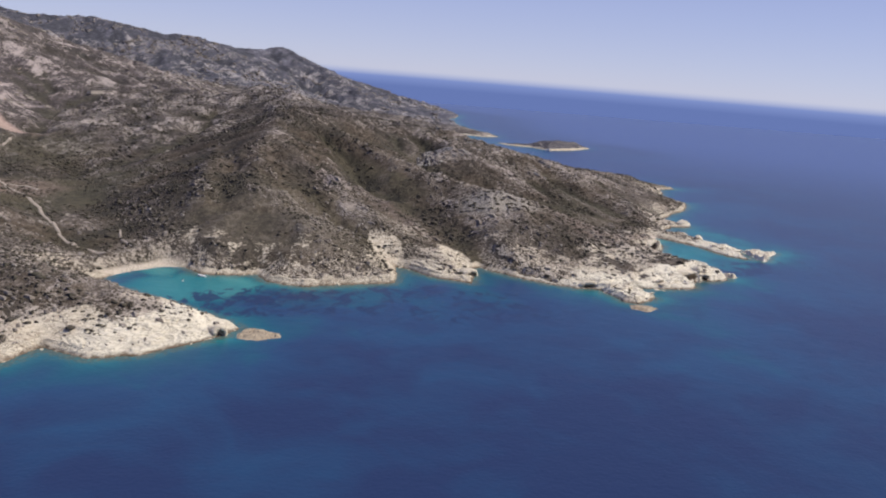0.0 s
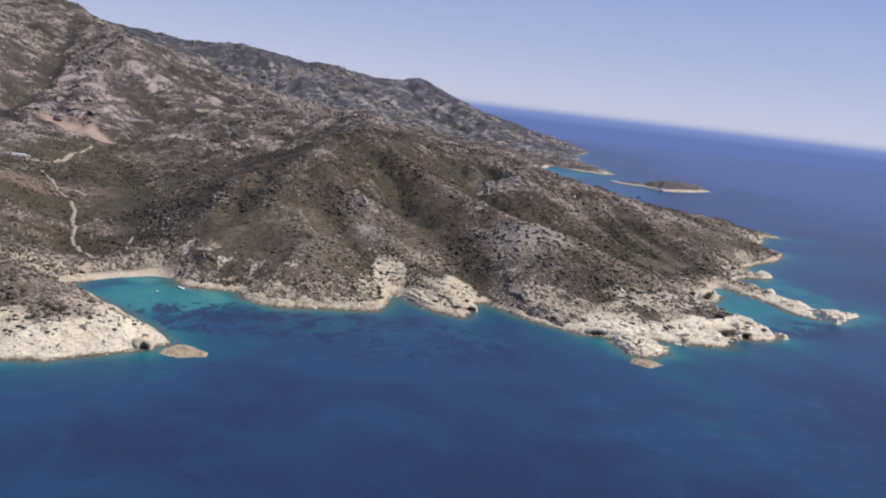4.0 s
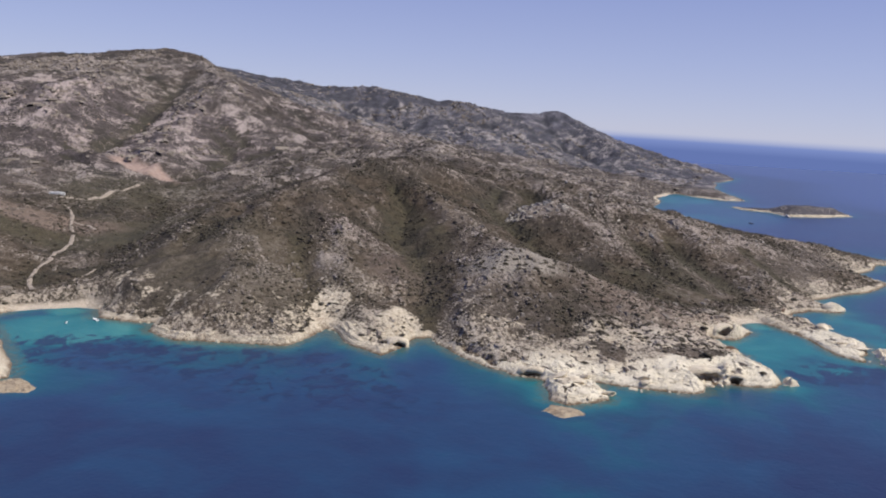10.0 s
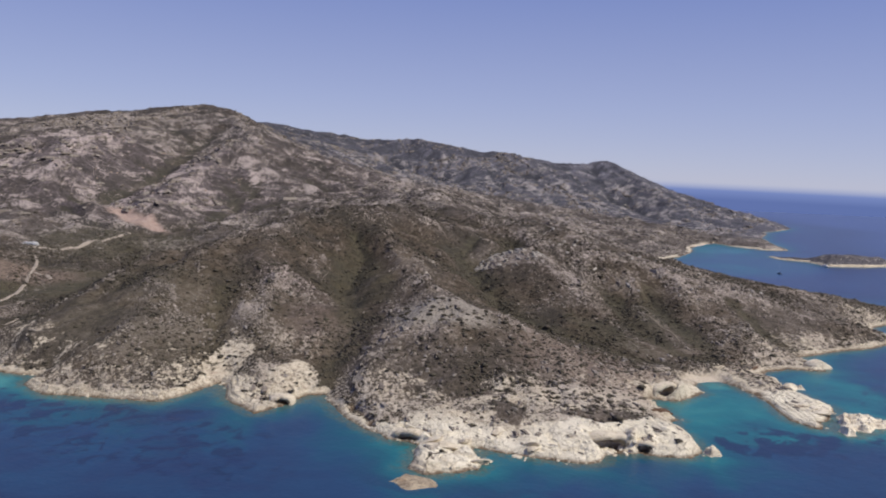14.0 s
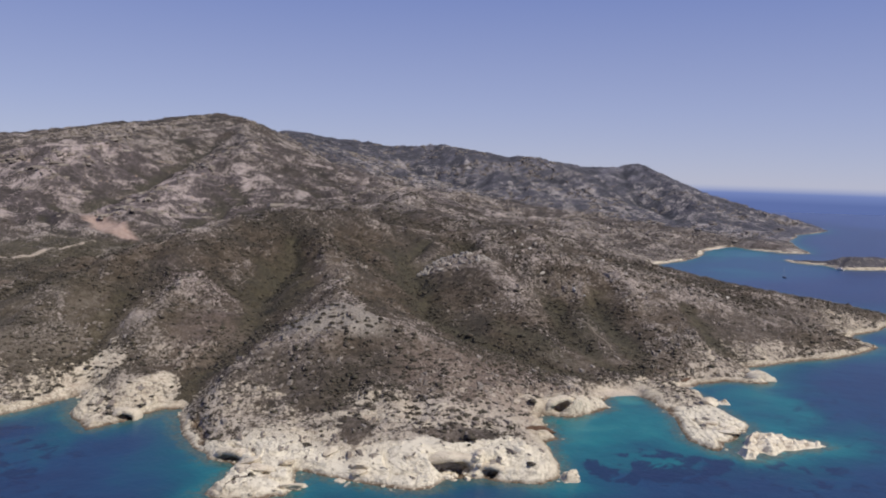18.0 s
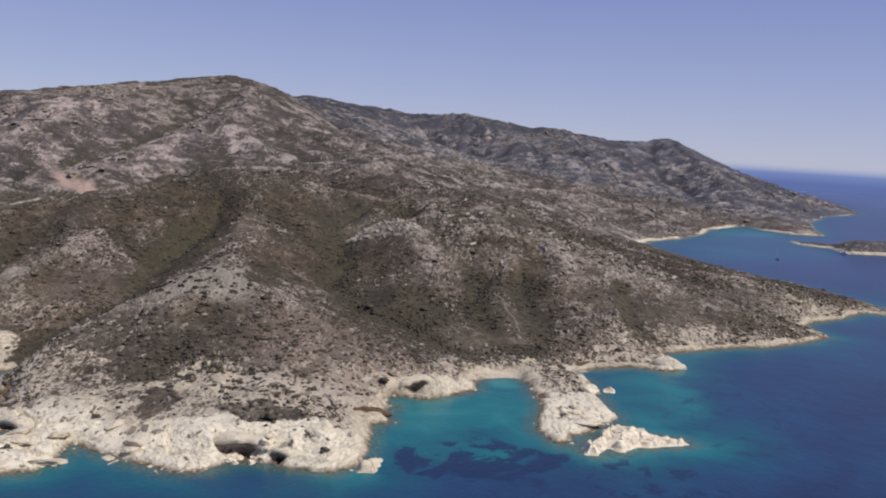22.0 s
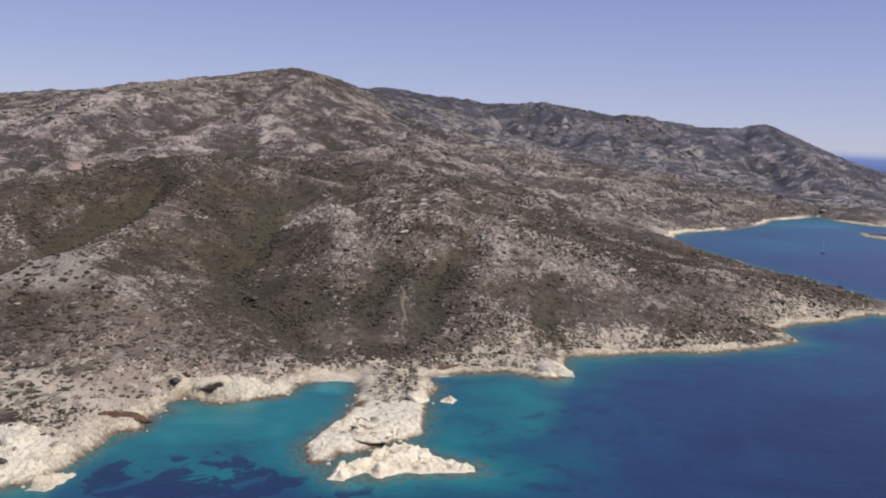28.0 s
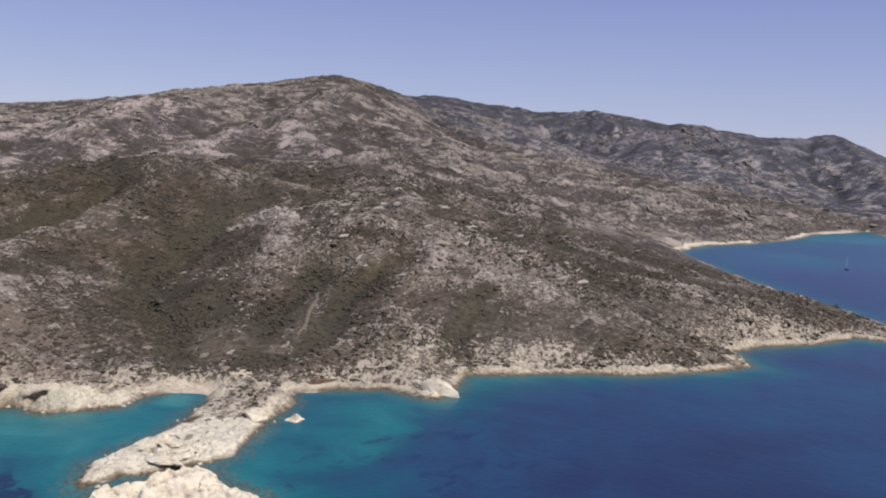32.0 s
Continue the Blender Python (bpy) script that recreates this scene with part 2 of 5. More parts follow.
GULLIES = {
    "bay_valley": [(-290, 720, 2), (-335, 756, 4), (-378, 817, 9), (-456, 918, 14), (-529, 989, 21), (-582, 1045, 34)],
    "valley_foot": [(-290, 770, 6), (-345, 860, 11), (-420, 980, 16), (-490, 1085, 22), (-560, 1200, 35), (-660, 1290, 48), (-690, 1440, 58), (-720, 1579, 64), (-740, 1720, 90)],
    "valley_side": [(-490, 1085, 22), (-420, 1200, 40), (-400, 1400, 66), (-430, 1580, 84)],
    "inlet_one": [(-32, 815, 2), (-57, 832, 9), (-85, 861, 22), (-118, 895, 36), (-150, 940, 53)],
    "inlet_two": [(52, 842, 2), (20, 900, 14), (-3, 952, 21), (-30, 990, 28), (-66, 1030, 37), (-97, 1066, 42), (-108, 1112, 53), (-128, 1150, 70), (-165, 1185, 94)],
    "cove_gully": [(290, 1078, 3), (225, 1097, 6), (163, 1117, 10), (129, 1116, 14), (101, 1121, 19), (64, 1140, 27), (37, 1172, 34), (8, 1206, 40), (-28, 1238, 54), (-55, 1275, 70), (-70, 1340, 84)],
    "scar_gully": [(285, 1120, 4), (228, 1165, 11), (185, 1205, 21), (160, 1250, 35)],
    "scar_gully_two": [(300, 1110, 4), (273, 1184, 10), (235, 1226, 20), (198, 1264, 32), (175, 1318, 46)],
    "east_gully": [(340, 1245, 3), (318, 1278, 11), (268, 1345, 36)],
    "crag_gully": [(-30, 1380, 82), (-10, 1330, 74), (-28, 1285, 66), (-28, 1238, 54)],
    "spur_gully": [(-928, 1357, 60), (-990, 1560, 110), (-1120, 1800, 160), (-1250, 2000, 225)],
    "east_flank": [(-860, 1760, 118), (-800, 1640, 84), (-720, 1579, 64)],
    "behind_shoulder": [(-1450, 2700, 215), (-1200, 2560, 150), (-900, 2520, 104), (-640, 2440, 76), (-470, 2420, 54), (-340, 2300, 38), (-190, 2240, 24), (-60, 2160, 14)],
    "saddle": [(-512, 2042, 84), (-420, 2120, 62), (-300, 2215, 34)],
    "far_valley": [(-60, 2880, 4), (-260, 3000, 24), (-560, 3060, 50), (-813, 3103, 70), (-1100, 3250, 96), (-1255, 3357, 116), (-1500, 3350, 165)],
    "far_flat": [(-10, 2790, 3), (-110, 2960, 5), (-264, 3319, 8), (-400, 3540, 18), (-509, 3708, 29), (-640, 3760, 72)],
    "cape_hollow": [(-770, 3960, 150), (-800, 4080, 165), (-880, 4220, 198)],
}
CELL = 10.0
X0, X1, Y0, Y1 = -4200.0, 620.0, 300.0, 4960.0


def outline_distance(px, py, poly):
    """Distance from points to a closed outline: plus within, minus outside."""
    best = np.full(px.shape, 1e12)
    inside = np.zeros(px.shape, bool)
    for (ax, ay), (bx, by) in zip(poly, poly[1:] + poly[:1]):
        ex, ey = bx - ax, by - ay
        s = np.clip(((px - ax) * ex + (py - ay) * ey) / (ex * ex + ey * ey), 0, 1)
        best = np.minimum(best, (px - ax - s * ex) ** 2 + (py - ay - s * ey) ** 2)
        if ay != by:
            cross = ((ay > py) != (by > py)) & (px < ex * (py - ay) / ey + ax)
            inside ^= cross
    return np.where(inside, 1, -1) * np.sqrt(best)


def base_relief():
    """Slopes that hang between the shore, the ridges and the gullies like a stretched skin."""
    nx, ny = int((X1 - X0) / CELL) + 1, int((Y1 - Y0) / CELL) + 1
    h = None
    for step in (16, 8, 4, 2, 1):
        gx, gy = np.meshgrid(np.arange(X0, X1 + 1, CELL * step), np.arange(Y0, Y1 + 1, CELL * step), indexing="ij")
        fixed = outline_distance(gx, gy, SHORE) < 0
        want = np.zeros(gx.shape)
        count = np.zeros(gx.shape)
        total = np.zeros(gx.shape)
        for line in list(RIDGES.values()) + list(GULLIES.values()):
            for (ax, ay, az), (bx, by, bz) in zip(line, line[1:]):
                n = int(math.hypot(bx - ax, by - ay) / (CELL * step * 0.5)) + 2
                for s in np.linspace(0, 1, n):
                    i, j = round((ax + s * (bx - ax) - X0) / CELL / step), round((ay + s * (by - ay) - Y0) / CELL / step)
                    if 0 <= i < gx.shape[0] and 0 <= j < gx.shape[1]:
                        total[i, j] += az + s * (bz - az)
                        count[i, j] += 1
        want = np.where(count > 0, total / np.maximum(count, 1), 0)
        fixed |= count > 0
        if h is None:
            h = np.where(fixed, want, 60.0)
        else:
            i, j = np.minimum(np.arange(gx.shape[0]) / 2, h.shape[0] - 1.001), np.minimum(np.arange(gx.shape[1]) / 2, h.shape[1] - 1.001)
            i0, j0 = i.astype(int), j.astype(int)
            fi, fj = (i - i0)[:, None], (j - j0)[None, :]
            h = (h[i0][:, j0] * (1 - fi) + h[i0 + 1][:, j0] * fi) * (1 - fj) + (h[i0][:, j0 + 1] * (1 - fi) + h[i0 + 1][:, j0 + 1] * fi) * fj
        for _ in range(200 if step > 2 else 90):
            p = np.pad(h, 1, mode="edge")
            h = np.where(fixed, want, 0.25 * (p[:-2, 1:-1] + p[2:, 1:-1] + p[1:-1, :-2] + p[1:-1, 2:]))
    for _ in range(3):
        p = np.pad(h, 1, mode="edge")
        h = 0.5 * h + 0.125 * (p[:-2, 1:-1] + p[2:, 1:-1] + p[1:-1, :-2] + p[1:-1, 2:])
    return h


RELIEF = base_relief()


def blurred(h, times):
    for _ in range(times):
        p = np.pad(h, 1, mode="edge")
        h = 0.5 * h + 0.125 * (p[:-2, 1:-1] + p[2:, 1:-1] + p[1:-1, :-2] + p[1:-1, 2:])
    return h


def run_off(h):
    """How much of the slope above drains through each cell, as a logarithm."""
    gx, gy = np.meshgrid(np.arange(h.shape[0]) * CELL + X0, np.arange(h.shape[1]) * CELL + Y0, indexing="ij")
    t = h + (fbm(gx, gy, 70, 4, 81) - 0.5) * 16
    p = np.pad(t, 1, constant_values=1e6)
    i = np.arange(h.size).reshape(h.shape)
    best, into = t.copy(), i.copy()
    n0, n1 = h.shape
    for dx in (-1, 0, 1):
        for dy in (-1, 0, 1):
            if dx or dy:
                q = t + (p[1 + dx:1 + dx + n0, 1 + dy:1 + dy + n1] - t) / math.hypot(dx, dy)
                lower = q < best
                best = np.where(lower, q, best)
                into = np.where(lower, i + dx * n1 + dy, into)
    area = [1.0] * h.size
    into = into.ravel().tolist()
    for k in np.argsort(-t.ravel()).tolist():
        if into[k] != k:
            area[into[k]] += area[k]
    return np.log10(np.array(area)).reshape(h.shape)


DRAIN = blurred(run_off(RELIEF), 2)
RELIEF = RELIEF - np.clip(6.0 * (DRAIN - 0.55), -3.0, 7.0) * np.clip((RELIEF - 6) / 45, 0, 1.6)
RELIEF = blurred(RELIEF, 1)
HOLLOW = np.clip(blurred(RELIEF, 30) - RELIEF, -12, 12)


def from_grid(grid, x, y):
    u, v = np.clip((x - X0) / CELL, 0, grid.shape[0] - 1.001), np.clip((y - Y0) / CELL, 0, grid.shape[1] - 1.001)
    i, j = u.astype(int), v.astype(int)
    fu, fv = u - i, v - j
    return (grid[i, j] * (1 - fu) + grid[i + 1, j] * fu) * (1 - fv) + (grid[i, j + 1] * (1 - fu) + grid[i + 1, j + 1] * fu) * fv


def base_height(x, y):
    return from_grid(RELIEF, x, y)


def spot(x, y, cx, cy, rx, ry=None, turn=0.0):
    """1 in the middle of an oval of the plan, 0 outside."""
    ca, sa = math.cos(radians(turn)), math.sin(radians(turn))
    u, v = (x - cx) * ca + (y - cy) * sa, -(x - cx) * sa + (y - cy) * ca
    return 1 - smooth(0.6, 1.15, np.sqrt((u / rx) ** 2 + (v / (ry or rx)) ** 2))


def beachiness(x, y):
    return np.maximum.reduce([spot(x, y, -262, 728, 42, 24, 45), spot(x, y, 296, 1082, 20, 13, 40), spot(x, y, 280, 1062, 10), spot(x, y, -22, 2640, 30, 80),
                              spot(x, y, 345, 1140, 14, 8)])


# hollows in the sea cliffs: middle, width, height, depth, way in which the mouth looks
CAVES = [((278, 1003), 22, 10, 8, (0.78, -0.63)), ((277, 849), 32, 9, 11, (0.55, -0.83)), ((299, 859), 13, 6, 9, (0.35, -0.93)), ((161, 786), 20, 4.5, 7, (0.25, -0.97)),
         ((42, 798), 12, 5, 9, (0.6, -0.8)),
         ((-148, 563), 7, 6, 7, (0.6, -0.8))]


# open clefts in the rock of the point: way, half width, depth
CLEFTS = [([(94, 816), (110, 806), (120, 800), (130, 787)], 3.0, 5.0), ([(238, 836), (246, 826), (254, 821), (268, 826)], 1.8, 3.0), ([(196, 776), (206, 770), (216, 772)], 2.0, 2.5),
          ([(150, 795), (166, 796), (180, 786)], 2.0, 3.0), ([(366, 1040), (378, 1026), (392, 1024)], 1.8, 2.5), ([(-226, 530), (-200, 546), (-176, 560)], 2.0, 2.2)]


def way_distance(x, y, way):
    """Distance from points to an open line of the plan."""
    best = np.full(np.shape(x), 1e12)
    for (ax, ay, *_), (bx, by, *_) in zip(way, way[1:]):
        ex, ey = bx - ax, by - ay
        k = np.clip(((x - ax) * ex + (y - ay) * ey) / (ex * ex + ey * ey), 0, 1)
        best = np.minimum(best, (x - ax - k * ex) ** 2 + (y - ay - k * ey) ** 2)
    return np.sqrt(best)


FX0, FY0, FCELL = -560.0, 640.0, 5.0
FX, FY = np.meshgrid(np.arange(FX0, 500.0, FCELL), np.arange(FY0, 1700.0, FCELL), indexing="ij")
BEDS = np.minimum.reduce([way_distance(FX, FY, GULLIES[k]) for k in ("inlet_one", "inlet_two", "cove_gully", "scar_gully", "scar_gully_two", "east_gully", "crag_gully", "valley_side")])
CRESTS = np.minimum.reduce([way_distance(FX, FY, RIDGES[k]) for k in ("spur_bay", "spur_beach", "spur_inlet", "spur_scree", "spur_west", "spur_point", "crag", "crag_back", "scar_rib", "spur_east",
                                                                       "spur_east_two", "dome_east", "front_top", "front_crest", "cape_crest")])


def from_near(grid, x, y):
    u, v = np.clip((x - FX0) / FCELL, 0, grid.shape[0] - 1.001), np.clip((y - FY0) / FCELL, 0, grid.shape[1] - 1.001)
    i, j = u.astype(int), v.astype(int)
    fu, fv = u - i, v - j
    g = (grid[i, j] * (1 - fu) + grid[i + 1, j] * fu) * (1 - fv) + (grid[i, j + 1] * (1 - fu) + grid[i + 1, j + 1] * fu) * fv
    return g + 200.0 * ((x < FX0) | (y < FY0) | (y > 1690) | (x > 495))


def ledges(z, high, sharp):
    """Steps like those of layered rock."""
    k = np.floor(z / high)
    f = z / high - k
    return (k + smooth(0.5 - sharp, 0.5 + sharp, f)) * high


def crestness(x, y):
    """1 on the skyline ridge, 0 some way off it."""
    best = np.full(x.shape, 1e12)
    for line in (RIDGES["skyline_west"], RIDGES["skyline_north"]):
        for (ax, ay, _), (bx, by, _) in zip(line, line[1:]):
            ex, ey = bx - ax, by - ay
            k = np.clip(((x - ax) * ex + (y - ay) * ey) / (ex * ex + ey * ey), 0, 1)
            best = np.minimum(best, (x - ax - k * ex) ** 2 + (y - ay - k * ey) ** 2)
    return 1 - smooth(40, 260, np.sqrt(best))


def land(x, y):
    """Height of the ground and the distance from the shore, plus inland."""
    x, y = np.asarray(x, float), np.asarray(y, float)
    far = smooth(1500, 2600, y)
    wob = 3.2 + 9 * far
    wx = x + wob * (fbm(x, y, 22 + 60 * far, 3, 5) - 0.5) * 2
    wy = y + wob * (fbm(x, y, 22 + 60 * far, 3, 9) - 0.5) * 2
    d = outline_distance(wx, wy, SHORE)
    beach = beachiness(x, y)
    b = base_height(x, y)
    lift = np.clip(b / 60, 0, 1)
    rough = (ridged(x, y, 85, 4, 21) - 0.58) * (3 + 9 * lift) * smooth(5, 60, d)
    big = (ridged(x, y, 330, 4, 33) - 0.64) * 26 * (1 - crestness(x, y)) * smooth(1150, 2000, y - 0.6 * x - 300) * smooth(40, 200, d) * np.clip(b / 120, 0.2, 1)
    rough = rough + (ridged((x + y) * 0.7, (y - x) * 0.28, 46, 3, 87) - 0.55) * 7 * lift * smooth(40, 120, d) * (1 - smooth(1250, 1900, y - 0.9 * x))
    small = (fbm(x, y, 18, 4, 41) - 0.5) * 2.2 * smooth(2, 20, d)
    knobs = smooth(0.38, 0.60, fbm(x, y, 110, 3, 231)) * smooth(25, 70, d) * (1 - spot(x, y, -66, 1082, 110, 34, -47)) * (1 - 0.8 * spot(x, y, 82, 972, 54, 36, 15))
    small = small + knobs * ((ridged(x * 0.8 + y * 0.5, y * 0.6 - x * 0.35, 24, 3, 233) - 0.56) * 8.0 + (ridged(x, y, 11, 2, 235) - 0.5) * 2.2)
    bluff = sum(spot(x, y, cx - fx * deep * back, cy - fy * deep * back, deep * run, wide * span, math.degrees(math.atan2(fy, fx))) * (high + 1.5) * lift_
                for ((cx, cy), wide, high, deep, (fx, fy)), (back, run, span, lift_) in zip(CAVES[:5], [(0.9, 3.2, 1.5, 1.45)] + [(0.2, 1.5, 1.0, 1.0)] * 4))
    cliff = (1.2 + 6 * fbm(x, y, 70, 3, 51) ** 1.6) * smooth(0, 7, d) * (1 - smooth(20, 110, d)) * (1 - beach) * (1 - 0.45 * smooth(1100, 1200, y)) * (1 - 0.55 * spot(x, y, 378, 1035, 50, 80)) + 2.0 * smooth(0, 25, d) * beach
    crags = (np.abs(fbm(x, y, 13, 2, 61) - 0.5) * 3.2 - 0.4 + (ridged(x, y, 38, 2, 65) - 0.6) * 4.0 * (1 - spot(x, y, 380, 1030, 45, 70))) * smooth(0.5, 7, d) * (1 - smooth(30, 75, d)) * (1 - beach)
    behind = smooth(1250, 1900, y - 0.9 * x) * smooth(30, 90, d)
    u, v = x * 0.97 - y * 0.24, x * 0.24 + y * 0.97
    remote = smooth(2700, 3200, y - 0.25 * x)
    gully = behind * ((ridged(u, v * (0.6 + 0.4 * remote), 75 + 60 * remote, 4, 83) - 0.56) * (15 + 5 * remote) * (1 - 0.6 * crestness(x, y)) + (ridged(x * 0.8 + y * 0.5, y * 0.6 - x * 0.35, 40, 3, 85) - 0.5) * 10)
    cliff = np.maximum(cliff, bluff * smooth(0, 5, d) * 0.6)
    bend = 14 * (fbm(x, y, 35, 3, 221) - 0.5)
    cut = 5.5 * np.exp(-np.maximum(from_near(BEDS, x, y) + bend, 0) / 9.0) - 2.5 * np.exp(-np.maximum(from_near(CRESTS, x, y) + bend, 0) / 8.0)
    b = b - cut * lift ** 0.5 * smooth(15, 60, d)
    z = b * smooth(0, 30, d) + (rough + big + small + gully) * (1 - 0.9 * beach) + cliff + crags
    near = (1 - smooth(25, 60, d)) * (1 - beach) * 0.75
    z = z * (1 - near) + near * ledges(z + 1.2 * fbm(x, y, 30, 2, 69), 2.6, 0.22)
    for way, half, deep in CLEFTS:
        z = z - deep * (1 - smooth(0.4, 1.2, (way_distance(x, y, way) + 2 * (fbm(x, y, 7, 2, 223) - 0.5)) / half)) * smooth(2, 6, d)
    for (cx, cy), wide, high, deep, (fx, fy) in CAVES:
        pit = spot(x, y, cx + fx * deep * 0.3, cy + fy * deep * 0.3, deep * 0.85, wide * 0.42, math.degrees(math.atan2(fy, fx)))
        z = z * (1 - pit) + pit * np.minimum(z, 0.3)
    z = np.where(d > 0, np.maximum(z, 0.04 * d), np.maximum(-9, 0.45 * d - 0.15))
    return z, d


# ---- materials ----
def material(name, rough=0.9, spec=0.2):
    m = bpy.data.materials.new(name)
    m.use_nodes = True
    b = m.node_tree.nodes["Principled BSDF"]
    b.inputs["Roughness"].default_value, b.inputs["Specular IOR Level"].default_value = rough, spec
    return m, m.node_tree.nodes, m.node_tree.links, b


class Weave:
    """Short calls for the nodes of one material."""

    def __init__(self, m):
        self.n, self.l = m.node_tree.nodes, m.node_tree.links
        self.place = self.n.new("ShaderNodeNewGeometry").outputs["Position"]

    def noise(self, scale, detail=4.0, rough=0.6, stretch=None, distort=0.0, turn=0.0):
        t = self.n.new("ShaderNodeTexNoise")
        t.inputs["Scale"].default_value, t.inputs["Detail"].default_value = scale, detail
        t.inputs["Roughness"].default_value, t.inputs["Distortion"].default_value = rough, distort
        src = self.place
        if stretch:
            mp = self.n.new("ShaderNodeMapping")
            mp.vector_type = 'TEXTURE'
            mp.inputs["Scale"].default_value = tuple(1 / k for k in stretch)
            mp.inputs["Rotation"].default_value = (0, 0, radians(turn))
            self.l.new(src, mp.inputs["Vector"])
            src = mp.outputs[0]
        self.l.new(src, t.inputs["Vector"])
        return t.outputs["Fac"]

    def cells(self, scale, feature='F1', out="Distance"):
        t = self.n.new("ShaderNodeTexVoronoi")
        t.feature = feature
        t.inputs["Scale"].default_value = scale
        self.l.new(self.place, t.inputs["Vector"])
        return t.outputs[out]

    def attr(self, name):
        a = self.n.new("ShaderNodeAttribute")
        a.attribute_name = name
        return a.outputs["Fac"]

    def step(self, v, a, b, lo=0.0, hi=1.0):
        r = self.n.new("ShaderNodeMapRange")
        r.interpolation_type = 'SMOOTHSTEP'
        for key, val in (("From Min", a), ("From Max", b), ("To Min", lo), ("To Max", hi)):
            r.inputs[key].default_value = val
        self.l.new(v, r.inputs["Value"])
        return r.outputs[0]

    def math(self, op, a, b):
        r = self.n.new("ShaderNodeMath")
        r.operation = op
        for k, v in enumerate((a, b)):
            if isinstance(v, (int, float)):
                r.inputs[k].default_value = v
            else:
                self.l.new(v, r.inputs[k])
        return r.outputs[0]

    def mix(self, f, a, b):
        r = self.n.new("ShaderNodeMix")
        r.data_type = 'RGBA'
        for key, v in (("Factor", f), ("A", a), ("B", b)):
            if isinstance(v, (int, float)):
                r.inputs[key].default_value = v
            elif isinstance(v, tuple):
                r.inputs[key].default_value = (*v, 1)
            else:
                self.l.new(v, r.inputs[key])
        return r.outputs["Result"]

    def bump(self, bsdf, v, strength, distance):
        b = self.n.new("ShaderNodeBump")
        b.inputs["Strength"].default_value, b.inputs["Distance"].default_value = strength, distance
        self.l.new(v, b.inputs["Height"])
        self.l.new(b.outputs[0], bsdf.inputs["Normal"])


SOIL, SOIL_DARK, SCRUB = (0.135, 0.106, 0.085), (0.082, 0.065, 0.052), (0.045, 0.039, 0.031)
GREY_ROCK, PALE_ROCK, PALE_WARM = (0.28, 0.24, 0.20), (0.52, 0.46, 0.365), (0.36, 0.285, 0.205)


def ramp_of(w, v, stops):
    r = w.n.new("ShaderNodeValToRGB")
    e = r.color_ramp.elements
    e[0].position, e[0].color = stops[0][0], (*stops[0][1], 1)
    e[1].position, e[1].color = stops[-1][0], (*stops[-1][1], 1)
    for p, c in stops[1:-1]:
        e.new(p).color = (*c, 1)
    w.l.new(v, r.inputs[0])
    return r.outputs[0]


def shore_rock_colour(w):
    """Cream layered rock with thin brown cracks and patches of rust."""
    bed = w.noise(0.12, 6, 0.66, (1, 1, 3.0), 1.2)
    seam = w.noise(0.5, 5, 0.7, (1, 1, 4.0), 0.6)
    col = ramp_of(w, w.math('ADD', w.math('MULTIPLY', bed, 0.65), w.math('MULTIPLY', seam, 0.35)),
                  [(0.33, (0.26, 0.20, 0.14)), (0.41, (0.42, 0.345, 0.255)), (0.48, (0.53, 0.45, 0.335)), (0.57, (0.60, 0.52, 0.39)), (0.70, (0.65, 0.57, 0.43))])
    col = w.mix(w.step(w.noise(0.045, 4), 0.56, 0.70, 0, 0.4), col, (0.38, 0.27, 0.19))
    cleft = w.math('ABSOLUTE', w.math('SUBTRACT', w.noise(0.075, 4, 0.6, (1, 1.6, 1), 0.8, 30), 0.5), 0.0)
    deep = w.math('MULTIPLY', w.step(cleft, 0.007, 0.024, 1.0, 0.0), w.step(w.noise(0.03, 2), 0.37, 0.5))
    return w.mix(w.math('MULTIPLY', deep, 0.6), col, (0.19, 0.14, 0.10))


